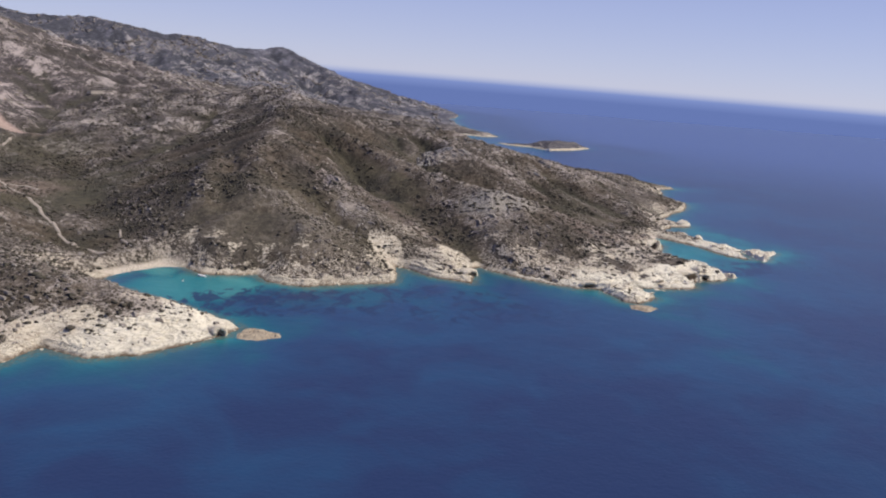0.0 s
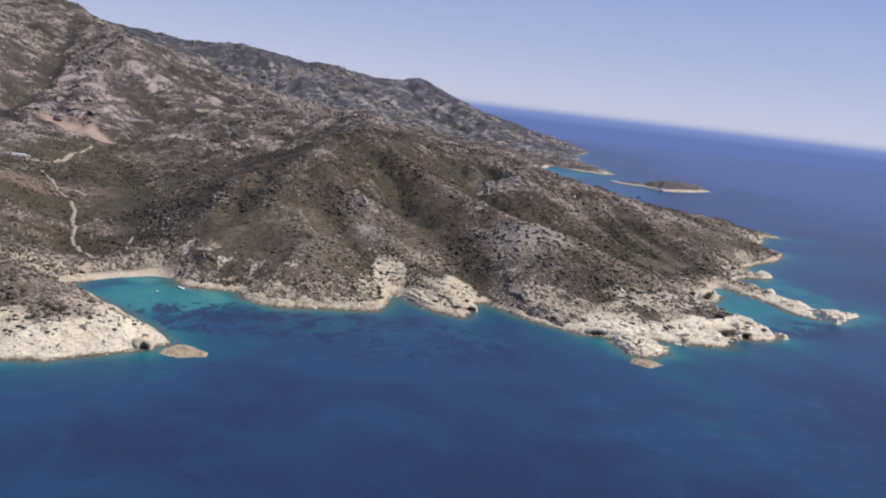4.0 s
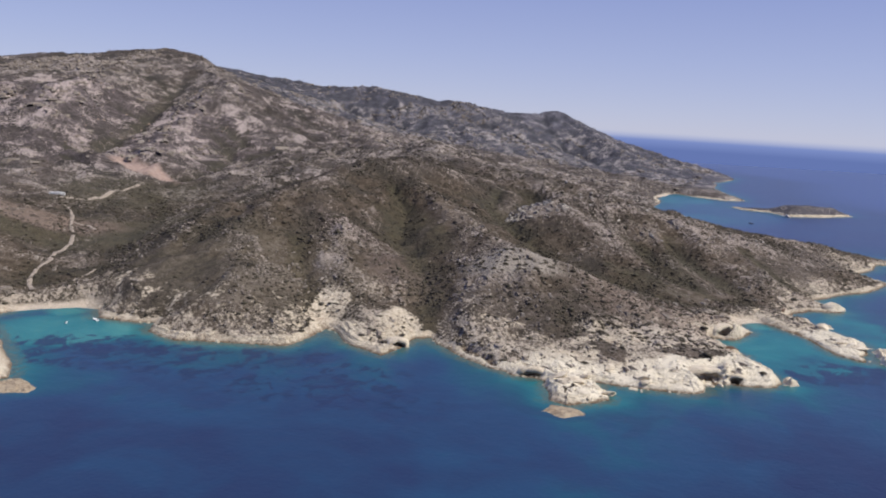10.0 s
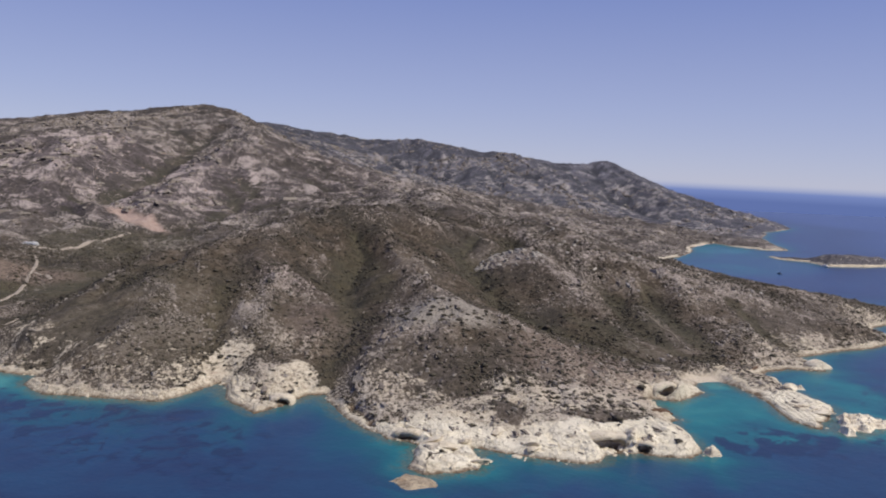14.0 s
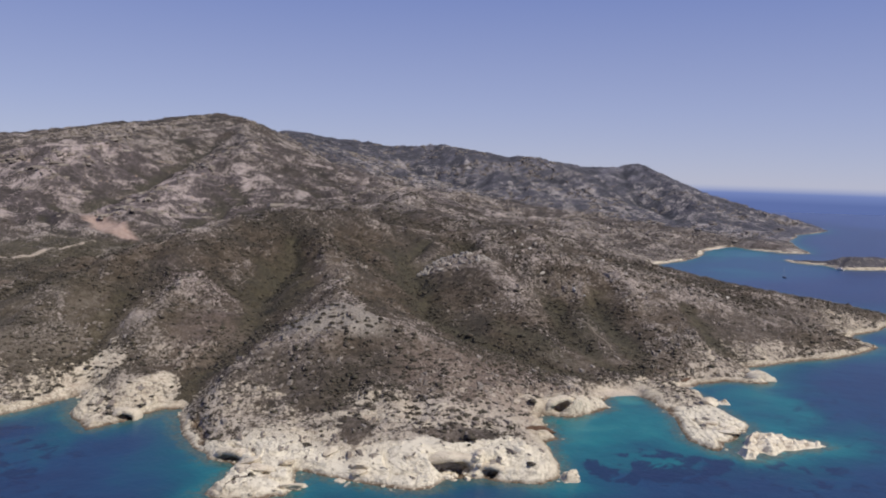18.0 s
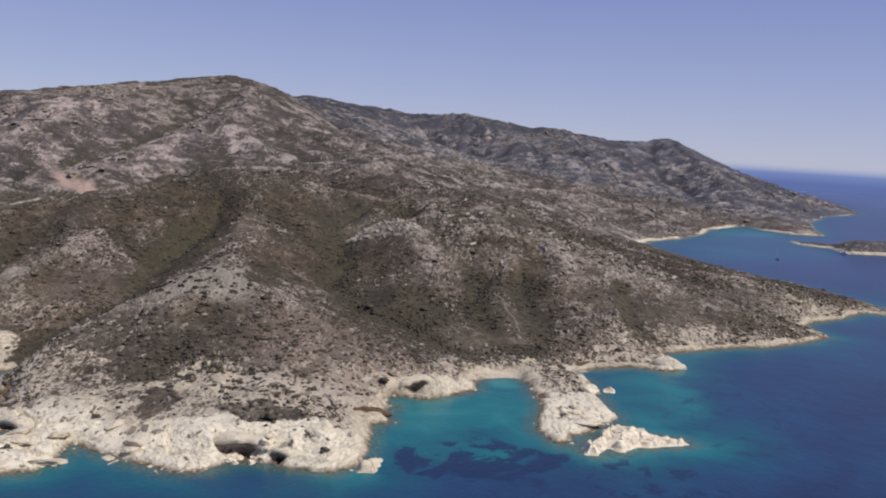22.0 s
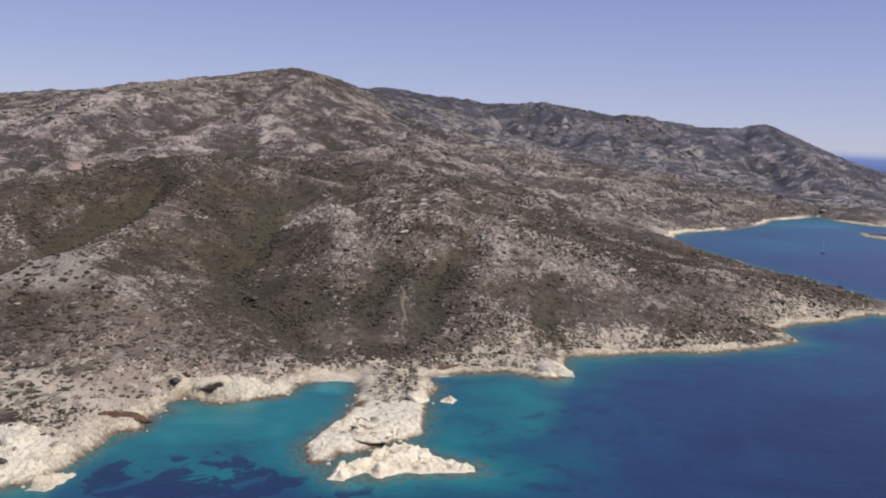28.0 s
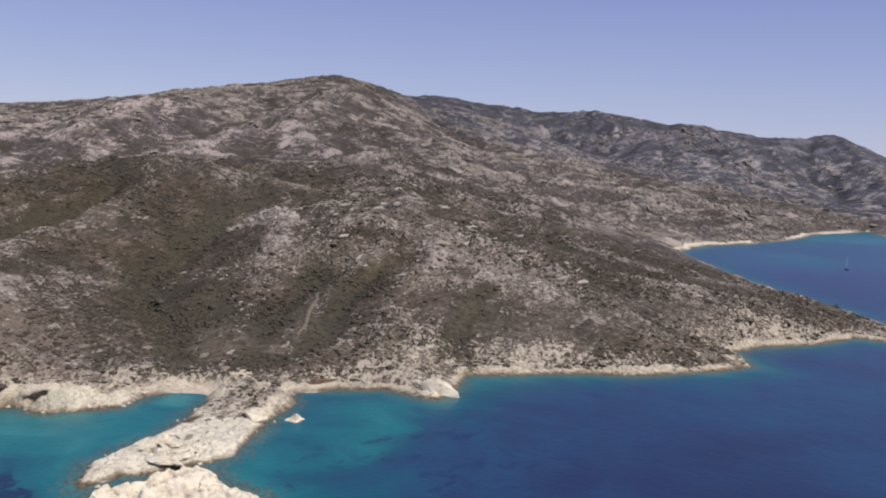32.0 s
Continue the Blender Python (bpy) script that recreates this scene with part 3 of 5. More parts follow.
def ground_material():
    m, n, l, b = material("hillside", 0.95, 0.1)
    w = Weave(m)
    fine, mid, broad = w.noise(0.75, 5, 0.7), w.noise(0.19, 7, 0.74, (1, 0.7, 1.5), 0.5), w.noise(0.022, 4, 0.6)
    v = w.math('ADD', w.math('MULTIPLY', mid, 0.62), w.math('MULTIPLY', fine, 0.38))
    v = w.math('ADD', v, w.math('MULTIPLY', w.math('SUBTRACT', broad, 0.5), 0.26))
    v = w.math('ADD', v, w.math('MULTIPLY', w.math('SUBTRACT', w.noise(0.062, 4, 0.62), 0.5), 0.24))
    v = w.math('ADD', v, w.math('MULTIPLY', w.attr("rocky"), 0.15))
    v = w.math('SUBTRACT', v, w.math('MULTIPLY', w.attr("dense"), 0.075))
    v = w.math('ADD', w.math('MULTIPLY', w.math('SUBTRACT', v, 0.54), 1.35), 0.54)
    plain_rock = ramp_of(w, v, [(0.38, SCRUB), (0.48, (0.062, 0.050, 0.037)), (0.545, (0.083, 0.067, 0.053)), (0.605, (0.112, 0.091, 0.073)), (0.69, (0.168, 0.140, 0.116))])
    pink_rock = ramp_of(w, v, [(0.38, SCRUB), (0.48, (0.065, 0.050, 0.040)), (0.545, (0.088, 0.069, 0.060)), (0.605, (0.122, 0.095, 0.085)), (0.69, (0.189, 0.151, 0.136))])
    brown_rock = ramp_of(w, v, [(0.38, (0.045, 0.036, 0.025)), (0.48, (0.070, 0.052, 0.036)), (0.545, (0.091, 0.071, 0.052)), (0.605, (0.122, 0.096, 0.073)), (0.69, (0.178, 0.145, 0.114))])
    col = w.mix(w.step(w.noise(0.011, 4, 0.6), 0.40, 0.58), plain_rock, brown_rock)
    col = w.mix(w.attr("pink"), col, pink_rock)
    # aerial haze painted into the scrub colour of the far slopes, grey-blue
    hazed_scrub = ramp_of(w, v, [(0.38, (0.042, 0.042, 0.047)), (0.48, (0.059, 0.057, 0.065)), (0.545, (0.084, 0.080, 0.094)), (0.605, (0.112, 0.106, 0.122)), (0.69, (0.170, 0.161, 0.182))])
    col = w.mix(w.attr("grey"), col, hazed_scrub)
    # broken patches of bare stone between the scrub
    patch = w.math('ADD', w.math('MULTIPLY', w.noise(0.11, 8, 0.72, (1, 0.55, 1), 0.5, 42), 0.45), w.math('MULTIPLY', w.noise(0.42, 5, 0.70, (1, 0.7, 1), 0.3, 42), 0.55))
    field = w.math('SUBTRACT', w.noise(0.026, 5, 0.66, (1, 0.6, 1), 0.5), 0.49)
    patch = w.math('ADD', patch, w.math('MULTIPLY', w.math('MULTIPLY', field, 0.54), w.attr("behind")))
    lane = w.step(w.math('ADD', patch, w.math('MULTIPLY', w.attr("stony"), 0.16)), 0.585, 0.635)
    tone = ramp_of(w, w.math('ADD', w.math('MULTIPLY', w.noise(0.11, 5, 0.65), 0.6), w.math('MULTIPLY', fine, 0.4)),
                   [(0.36, (0.17, 0.138, 0.114)), (0.46, (0.26, 0.215, 0.180)), (0.54, (0.36, 0.300, 0.252)), (0.64, (0.50, 0.425, 0.360))])
    tone = w.mix(w.attr("pink"), tone, w.mix(w.step(fine, 0.4, 0.6), (0.32, 0.253, 0.222), (0.485, 0.398, 0.352)))
    tone = w.mix(w.math('MULTIPLY', w.attr("coast"), 0.85), tone, w.mix(w.step(fine, 0.35, 0.6), (0.36, 0.295, 0.225), (0.53, 0.455, 0.355)))
    # the bare stone far off gets the same painted haze
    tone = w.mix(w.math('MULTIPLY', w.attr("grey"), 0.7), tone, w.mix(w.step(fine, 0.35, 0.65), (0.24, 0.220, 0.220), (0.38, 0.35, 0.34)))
    col = w.mix(w.math('MULTIPLY', lane, 0.95), col, tone)
    green = w.math('MULTIPLY', w.attr("green"), w.step(mid, 0.3, 0.6))
    col = w.mix(w.math('MULTIPLY', green, 0.8), col, w.mix(w.step(fine, 0.35, 0.65), (0.055, 0.052, 0.032), (0.115, 0.10, 0.064)))
    fell = w.math('MULTIPLY', w.attr("fell"), w.step(w.noise(0.13, 4, 0.6), 0.36, 0.50))
    col = w.mix(w.math('MULTIPLY', fell, 0.9), col, w.mix(w.step(fine, 0.35, 0.65), (0.165, 0.122, 0.094), (0.24, 0.182, 0.142)))
    red = w.math('MULTIPLY', w.attr("red"), w.step(w.noise(0.06, 5, 0.7), 0.30, 0.42))
    col = w.mix(red, col, w.mix(w.step(mid, 0.35, 0.65), (0.31, 0.215, 0.172), (0.41, 0.31, 0.255)))
    scree = w.math('MULTIPLY', w.attr("scree"), w.step(mid, 0.30, 0.48))
    col = w.mix(scree, col, w.mix(w.step(fine, 0.35, 0.65), (0.24, 0.207, 0.168), (0.36, 0.315, 0.26)))
    # pale shore rock and sand
    ragged = w.math('ADD', w.math('MULTIPLY', w.math('SUBTRACT', w.noise(0.05, 6, 0.7, None, 0.6), 0.5), 1.5), w.math('MULTIPLY', w.math('SUBTRACT', w.noise(0.3, 5, 0.7), 0.5), 1.0))
    pale = w.step(w.math('ADD', w.attr("pale"), ragged), 0.40, 0.58)
    rock = shore_rock_colour(w)
    rock = w.mix(w.math('MULTIPLY', w.attr("bleached"), w.step(w.noise(0.11, 6, 0.7), 0.28, 0.46, 0, 0.95)), rock, (0.74, 0.66, 0.51))
    col = w.mix(pale, col, rock)
    col = w.mix(w.attr("sand"), col, w.mix(w.step(fine, 0.3, 0.7), (0.54, 0.445, 0.335), (0.64, 0.545, 0.425)))
    col = w.mix(w.math('MULTIPLY', w.attr("wet"), w.step(mid, 0.3, 0.5)), col, (0.15, 0.105, 0.07))
    l.new(col, b.inputs["Base Color"])
    crag = w.math('ADD', w.math('MULTIPLY', fine, 0.5), w.noise(0.2, 7, 0.72, (1, 1, 2)))
    w.bump(b, w.math('ADD', w.math('MULTIPLY', crag, w.math('SUBTRACT', 1.0, w.math('MULTIPLY', pale, 0.2))), w.math('MULTIPLY', lane, 0.6)), 0.75, 1.6)
    return m


def sea_material():
    m, n, l, b = material("sea_water", 0.3, 0.3)
    b.inputs["IOR"].default_value = 1.33
    w = Weave(m)
    drift = w.math('ADD', w.math('MULTIPLY', w.noise(0.016, 5, 0.62, None, 0.8), 0.5), w.math('MULTIPLY', w.noise(0.0055, 3, 0.5, None, 0.5), 0.5))
    s = w.math('ADD', w.attr("shoal"), w.math('MULTIPLY', w.math('SUBTRACT', drift, 0.485), 1.15))
    ramp = n.new("ShaderNodeValToRGB")
    e = ramp.color_ramp.elements
    e[0].position, e[0].color = 0.0, (0.017, 0.030, 0.079, 1)
    e[1].position, e[1].color = 1.0, (0.30, 0.36, 0.27, 1)
    for p, c in ((0.22, (0.017, 0.050, 0.112)), (0.42, (0.011, 0.078, 0.116)), (0.62, (0.013, 0.142, 0.158)), (0.82, (0.05, 0.22, 0.21))):
        k = e.new(p)
        k.color = (*c, 1)
    l.new(s, ramp.inputs[0])
    weed = w.step(w.math('ADD', w.noise(0.075, 6, 0.64, (1, 0.7, 1), 0.7), w.math('MULTIPLY', w.attr("weed"), 0.16)), 0.59, 0.65)
    weed = w.math('MULTIPLY', weed, w.step(w.attr("weed"), 0.02, 0.4))
    col = w.mix(w.math('MULTIPLY', weed, 0.9), ramp.outputs[0], (0.013, 0.028, 0.070))
    ledge = w.math('MULTIPLY', w.attr("fringe"), w.step(w.math('ADD', w.noise(0.22, 5, 0.65, None, 0.5), w.math('MULTIPLY', w.attr("fringe"), 0.16)), 0.50, 0.64))
    col = w.mix(w.math('MULTIPLY', ledge, 0.8), col, w.mix(w.step(w.noise(0.4, 3), 0.4, 0.6), (0.045, 0.062, 0.055), (0.13, 0.125, 0.085)))
    # distance haze painted on the open sea, and the far bay's own blue
    col = w.mix(w.attr("haze_and_bay_blue"), col, w.mix(w.noise(0.003, 3), (0.034, 0.060, 0.168), (0.044, 0.075, 0.200)))
    meadow = w.math('MULTIPLY', w.step(w.noise(0.017, 5, 0.6, None, 0.6), 0.47, 0.60), w.attr("meadow"))
    col = w.mix(w.math('MULTIPLY', meadow, 0.65), col, (0.018, 0.028, 0.078))
    l.new(col, b.inputs["Base Color"])
    w.bump(b, w.math('ADD', w.noise(0.35, 3, 0.6), w.math('MULTIPLY', w.noise(0.06, 3), 2.0)), 0.25, 0.6)
    return m


def mesh_grid(name, xs, ys, z, mat, layers):
    """One sheet over the lines xs and ys of the plan."""
    nx, ny = len(xs), len(ys)
    gx, gy = np.meshgrid(xs, ys, indexing="ij")
    co = np.stack([gx, gy, z], -1).reshape(-1, 3)
    i = np.arange(nx * ny).reshape(nx, ny)
    quad = np.stack([i[:-1, :-1], i[1:, :-1], i[1:, 1:], i[:-1, 1:]], -1).reshape(-1, 4)
    return mesh_arrays(name, co, quad, mat, layers)


def mesh_arrays(name, co, faces, mat, layers=None, flat=False):
    me = bpy.data.meshes.new(name)
    me.vertices.add(len(co))
    me.vertices.foreach_set("co", np.ascontiguousarray(co, dtype=np.float32).ravel())
    k = faces.shape[1]
    me.loops.add(faces.size)
    me.loops.foreach_set("vertex_index", np.ascontiguousarray(faces, dtype=np.int32).ravel())
    me.polygons.add(len(faces))
    me.polygons.foreach_set("loop_start", np.arange(0, faces.size, k, dtype=np.int32))
    me.polygons.foreach_set("use_smooth", np.full(len(faces), not flat))
    for key, val in (layers or {}).items():
        a = me.attributes.new(key, 'FLOAT', 'POINT')
        a.data.foreach_set("value", np.ascontiguousarray(val, dtype=np.float32).ravel())
    me.materials.append(mat)
    me.update()
    me.validate()
    return new(name, me)


def lines(*runs):
    """Grid lines from (start, end, step) runs."""
    out = [np.arange(a, b, s) for a, b, s in runs]
    return np.concatenate(out + [np.array([runs[-1][1]])])


# ---- the ground ----
def ground_layers(x, y, z, d):
    beach = beachiness(x, y)
    far = smooth(1600, 2400, y)
    reach = (3 + 34 * fbm(x, y, 60, 3, 71) ** 2) * (1 - 0.45 * spot(x, y, -130, 760, 120, 60)) * (1 - 0.4 * smooth(1125, 1180, y)) + 40 * np.maximum(spot(x, y, 235, 840, 120, 75), spot(x, y, 380, 1030, 50, 60)) + 38 * spot(x, y, -195, 545, 95, 60, 40)
    pale = (1 - smooth(0.45, 1.25, d / (reach * (1 - 0.5 * far)))) * (1 - smooth(20, 34, z)) * (1 - 0.3 * smooth(1125, 1160, y))
    pale = np.maximum(pale, 0.6 * spot(x, y, -45, 835, 22, 45, 25) * (1 - smooth(22, 34, z)))
    pale = np.maximum(pale, 0.6 * spot(x, y, 25, 830, 24, 40, 15) * (1 - smooth(22, 34, z)))
    pale = np.maximum(pale, 0.46 * spot(x, y, 330, 1110, 45, 40))
    pale = np.maximum(pale, 0.62 * spot(x, y, 190, 870, 40, 12, 20))
    partial = 0.40 * (1 - smooth(25, 95, d)) * smooth(0.38, 0.6, fbm(x, y, 85, 3, 73)) * (1 - far)
    strand = np.maximum.reduce([spot(x, y, 5, 2110, 26, 150), spot(x, y, -15, 2480, 30, 150), 0.8 * spot(x, y, 110, 2670, 90, 25)])
    pale = np.maximum(pale, 0.95 * strand * (1 - smooth(7, 20, d)))
    partial = np.maximum(partial, 0.42 * spot(x, y, 195, 855, 125, 62, 10))
    pale = np.maximum(pale, partial)
    sand = beach * (1 - smooth(9, 19, d)) * smooth(-6, 0, d)
    wet = (1 - smooth(0.6, 2.0, z)) * (1 - beach) * smooth(-9, -1, z)
    green = np.maximum.reduce([spot(x, y, -470, 960, 190, 90, 60), 0.9 * spot(x, y, -610, 1190, 120, 160), 0.7 * spot(x, y, 190, 1140, 70, 20, -25), 0.45 * spot(x, y, -150, 850, 160, 110),
                               0.7 * spot(x, y, 205, 1220, 18, 60, 25)])
    red = spot(x + 50 * (fbm(x, y, 45, 3, 213) - 0.5), y + 50 * (fbm(x, y, 45, 3, 215) - 0.5), -745, 1338, 112, 30, -12)
    scree = spot(x + 24 * (fbm(x, y, 30, 3, 217) - 0.5), y + 24 * (fbm(x, y, 30, 3, 219) - 0.5), 82, 972, 54, 36, 15)
    u, v = x * 0.97 - y * 0.24, x * 0.24 + y * 0.97
    warp = 40 * (fbm(x, y, 120, 3, 91) - 0.5)
    streak = smooth(0.60, 0.80, ridged(u + warp, v * 0.4, 70, 4, 93)) * smooth(0.35, 0.6, fbm(x, y, 210, 3, 95))
    behind = smooth(1300, 1900, y - 0.9 * x)
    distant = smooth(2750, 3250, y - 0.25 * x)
    band = spot(x, y, -620, 2150, 260, 520, 40)
    rocky = np.maximum.reduce([behind * (0.08 + (0.85 - 0.15 * distant) * streak) + 0.35 * band * (0.3 + streak), 0.5 * streak, 0.9 * spot(x, y, 0, 1275, 60, 30), 0.25 * spot(x, y, -40, 1140, 60, 60), 0.3 * smooth(150, 60, d),
                               0.8 * spot(x, y, -100, 870, 40, 70), 0.7 * spot(x, y, 200, 1400, 140, 60)])
    hollow = smooth(0.6, 5.0, from_grid(HOLLOW, x, y)) + 0.5 * smooth(0.7, 1.6, from_grid(DRAIN, x, y))
    rocky = np.clip(rocky + 0.25 * smooth(1.0, 5.0, -from_grid(HOLLOW, x, y)), 0, 1)
    pink = np.maximum.reduce([spot(x, y, -1050, 1500, 460, 380, 50), 0.5 * spot(x, y, -800, 2050, 420, 320, 40), 0.7 * spot(x, y, -30, 945, 40, 60, 30), 0.5 * spot(x, y, -120, 1010, 60, 40), 0.6 * spot(x, y, 240, 1000, 60, 50)])
    dense = np.maximum.reduce([spot(x, y, -230, 1100, 150, 160), spot(x, y, 40, 1180, 200, 40, -10), 0.8 * spot(x, y, -280, 870, 90, 120), 0.6 * spot(x, y, 150, 930, 50, 80, 10),
                               0.7 * spot(x, y, 180, 1450, 200, 80)])
    smooth_slope = spot(x, y, -66, 1082, 100, 24, -47)
    bed = (1 - smooth(3, 15, from_near(BEDS, x, y) + 14 * (fbm(x, y, 35, 3, 221) - 0.5) + 10 * (fbm(x, y, 16, 3, 225) - 0.5))) * smooth(12, 40, d)
    crest = (1 - smooth(4, 26, from_near(CRESTS, x, y) + 24 * (fbm(x, y, 30, 3, 227) - 0.5))) * smooth(20, 60, d)
    dark_top = np.maximum.reduce([spot(x, y, -315, 1680, 110, 130), spot(x, y, -225, 1190, 90, 70), 0.8 * spot(x, y, -700, 1610, 70, 100)])
    dense = np.clip(0.16 * dense + 0.38 * dark_top + 0.7 * hollow + 0.75 * bed + 0.15 * distant + 0.45 * crestness(x, y) * (0.4 + fbm(x, y, 120, 3, 229)) + 0.3 * smooth_slope, 0, 1.2)
    green = np.maximum.reduce([green, 0.45 * hollow * (1 - far), 0.75 * bed, 0.6 * smooth_slope])
    bare = np.maximum.reduce([pale, sand, scree, red])
    point = spot(x, y, 205, 855, 125, 75, 15)
    wx, wy = x + 44 * (fbm(x, y, 40, 4, 207) - 0.5), y + 44 * (fbm(x, y, 40, 4, 209) - 0.5)
    tongue = np.maximum.reduce([spot(wx, wy, 150, 880, 32, 24, -20), spot(wx, wy, 212, 838, 30, 11, -40), 0.8 * spot(wx, wy, 84, 895, 30, 16, 20), 0.9 * spot(wx, wy, 256, 876, 26, 11, 25)])
    zone = smooth(0.42, 0.62, fbm(x, y, 95, 3, 205))
    shore_near = (1 - smooth(6, 85, d + 40 * (fbm(x, y, 55, 3, 211) - 0.5))) * (1 - 0.6 * far)
    ribs = smooth(0.50, 0.74, ridged((x + y) * 0.7, (y - x) * 0.28, 46, 3, 87)) * smooth(40, 120, d)
    stony = -0.06 + 0.40 * (ribs - 0.3) * (1 - 0.6 * np.minimum(dense, 1)) + 0.10 * behind + 0.36 * zone + 0.42 * rocky + 0.50 * shore_near ** 1.5 + 0.40 * point + 0.4 * spot(wx, wy, -20, 920, 40, 60, 20) - 0.36 * np.minimum(dense, 1)
    stony = stony + 0.45 * np.maximum(spot(x, y, 262, 940, 22, 40, -20), spot(x, y, 222, 904, 26, 11, 35)) + 0.5 * spot(wx, wy, -235, 575, 95, 60, 30) + 0.3 * spot(wx, wy, 225, 975, 55, 50) - 0.32 * spot(wx, wy, -120, 800, 130, 75) - 1.1 * tongue - 0.8 * smooth_slope - 0.5 * bed + 0.22 * crest - 0.45 * crestness(x, y)
    coast = np.clip(1.1 * shore_near + 0.9 * point + 0.6 * spot(wx, wy, 225, 975, 55, 50) + 0.7 * spot(x, y, -20, 920, 40, 60, 20), 0, 1)
    pale = pale * (1 - 0.9 * tongue)
    fell = spot(wx, wy, -565, 915, 150, 58, 45)
    green = green * (1 - fell)
    fell = np.maximum.reduce([fell, 0.7 * spot(wx, wy, 225, 985, 85, 66) * (1 - bed), 0.4 * spot(wx, wy, 330, 1125, 40, 34), 0.35 * spot(wx, wy, -20, 930, 45, 65, 20)])
    stony = stony + 0.5 * np.maximum(spot(wx, wy, -445, 1483, 60, 30), 0.8 * spot(wx, wy, -508, 1344, 70, 16, 20))
    bleached = np.maximum.reduce([spot(x, y, 378, 1040, 46, 64), spot(x, y, 200, 785, 70, 40), 0.95 * spot(x, y, 280, 850, 75, 40, 45), 0.8 * spot(x, y, -185, 545, 70, 36, 45), 0.6 * spot(x, y, 296, 1020, 12, 34), 0.7 * spot(x, y, 130, 800, 50, 20),
                                  0.9 * spot(x, y, 379, 1208, 24, 14), 0.9 * shore_near * smooth(1950, 2050, y) * (1 - smooth(2900, 3100, y))])
    # grey: amount of painted haze, full on the distant hills, a quarter behind
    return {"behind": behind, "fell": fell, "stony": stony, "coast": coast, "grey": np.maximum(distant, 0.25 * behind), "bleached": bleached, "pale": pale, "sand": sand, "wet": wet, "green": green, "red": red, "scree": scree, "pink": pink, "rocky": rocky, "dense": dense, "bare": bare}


hillside = ground_material()
gxs = lines((-4200, -2000, 30), (-2000, -700, 8), (-700, -310, 6), (-310, 500, 2.7), (500, 620, 20))
gys = lines((300, 470, 10), (470, 1350, 2.7), (1350, 1750, 5), (1750, 2700, 7.5), (2700, 4960, 16))
GX, GY = np.meshgrid(gxs, gys, indexing="ij")
GZ, GD = land(GX, GY)
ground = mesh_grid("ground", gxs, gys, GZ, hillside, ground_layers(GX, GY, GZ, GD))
tagged(ground, "dry scrub-covered hilly island with pale rocky shore", "island", kind="structure")

# ---- the sea ----
sxs = lines((-9000, -1200, 300), (-1200, -420, 30), (-420, 620, 6), (620, 1000, 20), (1000, 9000, 250))
sys_ = lines((-6000, 0, 300), (0, 440, 20), (440, 1750, 6), (1750, 3200, 25), (3200, 9000, 200))
SX, SY = np.meshgrid(sxs, sys_, indexing="ij")


def sea_layers(x, y):
    off = np.maximum(-outline_distance(x, y, SHORE), 0)
    off = np.minimum(off, np.maximum(-outline_distance(x, y, FAR_ISLET), 0) * 1.5)
    off = np.minimum(off, np.maximum(-outline_distance(x, y, NEAR_ISLET), 0))
    shoal = 0.37 * np.exp(-off / 26) + 0.23 * np.exp(-off / 95)
    bay = np.maximum.reduce([spot(x, y, -205, 685, 75, 62, 30), 0.9 * spot(x, y, 318, 1005, 56, 95, -12), 0.75 * spot(x, y, 352, 955, 48, 60, -30), 0.72 * spot(x, y, 398, 1115, 55, 85, 20), 0.85 * spot(x, y, 40, 2560, 110, 200), 0.58 * spot(x, y, 110, 2300, 240, 440), 0.40 * spot(x, y, -120, 672, 120, 42, 12), 0.7 * spot(x, y, -28, 790, 16, 30)])
    shoal = np.maximum(shoal, 0.66 * bay)
    shoal = np.maximum(shoal, 0.78 * np.maximum(spot(x, y, -245, 725, 20), spot(x, y, 308, 1068, 16)))
    shoal = shoal + 0.08 * spot(x, y, 190, 640, 240, 130) + 0.06 * spot(x, y, 440, 1110, 90, 190) + 0.05 * spot(x, y, -60, 640, 160, 80)
    weed = np.maximum.reduce([0.75 * spot(x, y, -130, 660, 110, 50, 20), 1.0 * spot(x, y, 376, 934, 52, 30, 50), 0.7 * spot(x, y, 340, 921, 12, 7, 30), 0.6 * spot(x, y, 353, 964, 12, 8), 0.5 * spot(x, y, 0, 690, 150, 70), 0.4 * spot(x, y, 445, 965, 70, 60), 0.25 * spot(x, y, 470, 1130, 70, 130)])
    meadow = np.maximum.reduce([0.7 * spot(x, y, 480, 1180, 90, 160), 0.7 * spot(x, y, 300, 720, 160, 80), 0.6 * spot(x, y, 200, 560, 330, 140), 0.7 * spot(x, y, 0, 660, 170, 90), 0.6 * spot(x, y, 430, 940, 90, 70)])
    land_off = np.maximum(-outline_distance(x, y, SHORE), 0)
    # first layer: painted haze growing with distance, plus the bluer water of the far bay
    return {"haze_and_bay_blue": np.maximum(smooth(600, 2400, np.hypot(x - 250, y - 800)) * smooth(60, 500, off), 0.3 * smooth(1750, 1950, y) * smooth(10, 90, off)), "fringe": (1 - smooth(1, 15, np.minimum(off, land_off))) * (1 - beachiness(x, y)), "meadow": meadow * smooth(8, 30, off), "shoal": shoal, "weed": weed * smooth(3, 16, off)}


water = sea_material()
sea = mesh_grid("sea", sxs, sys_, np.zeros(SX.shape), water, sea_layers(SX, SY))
tagged(sea, "calm blue sea, turquoise over sand, dark over weed", "sea", kind="structure")


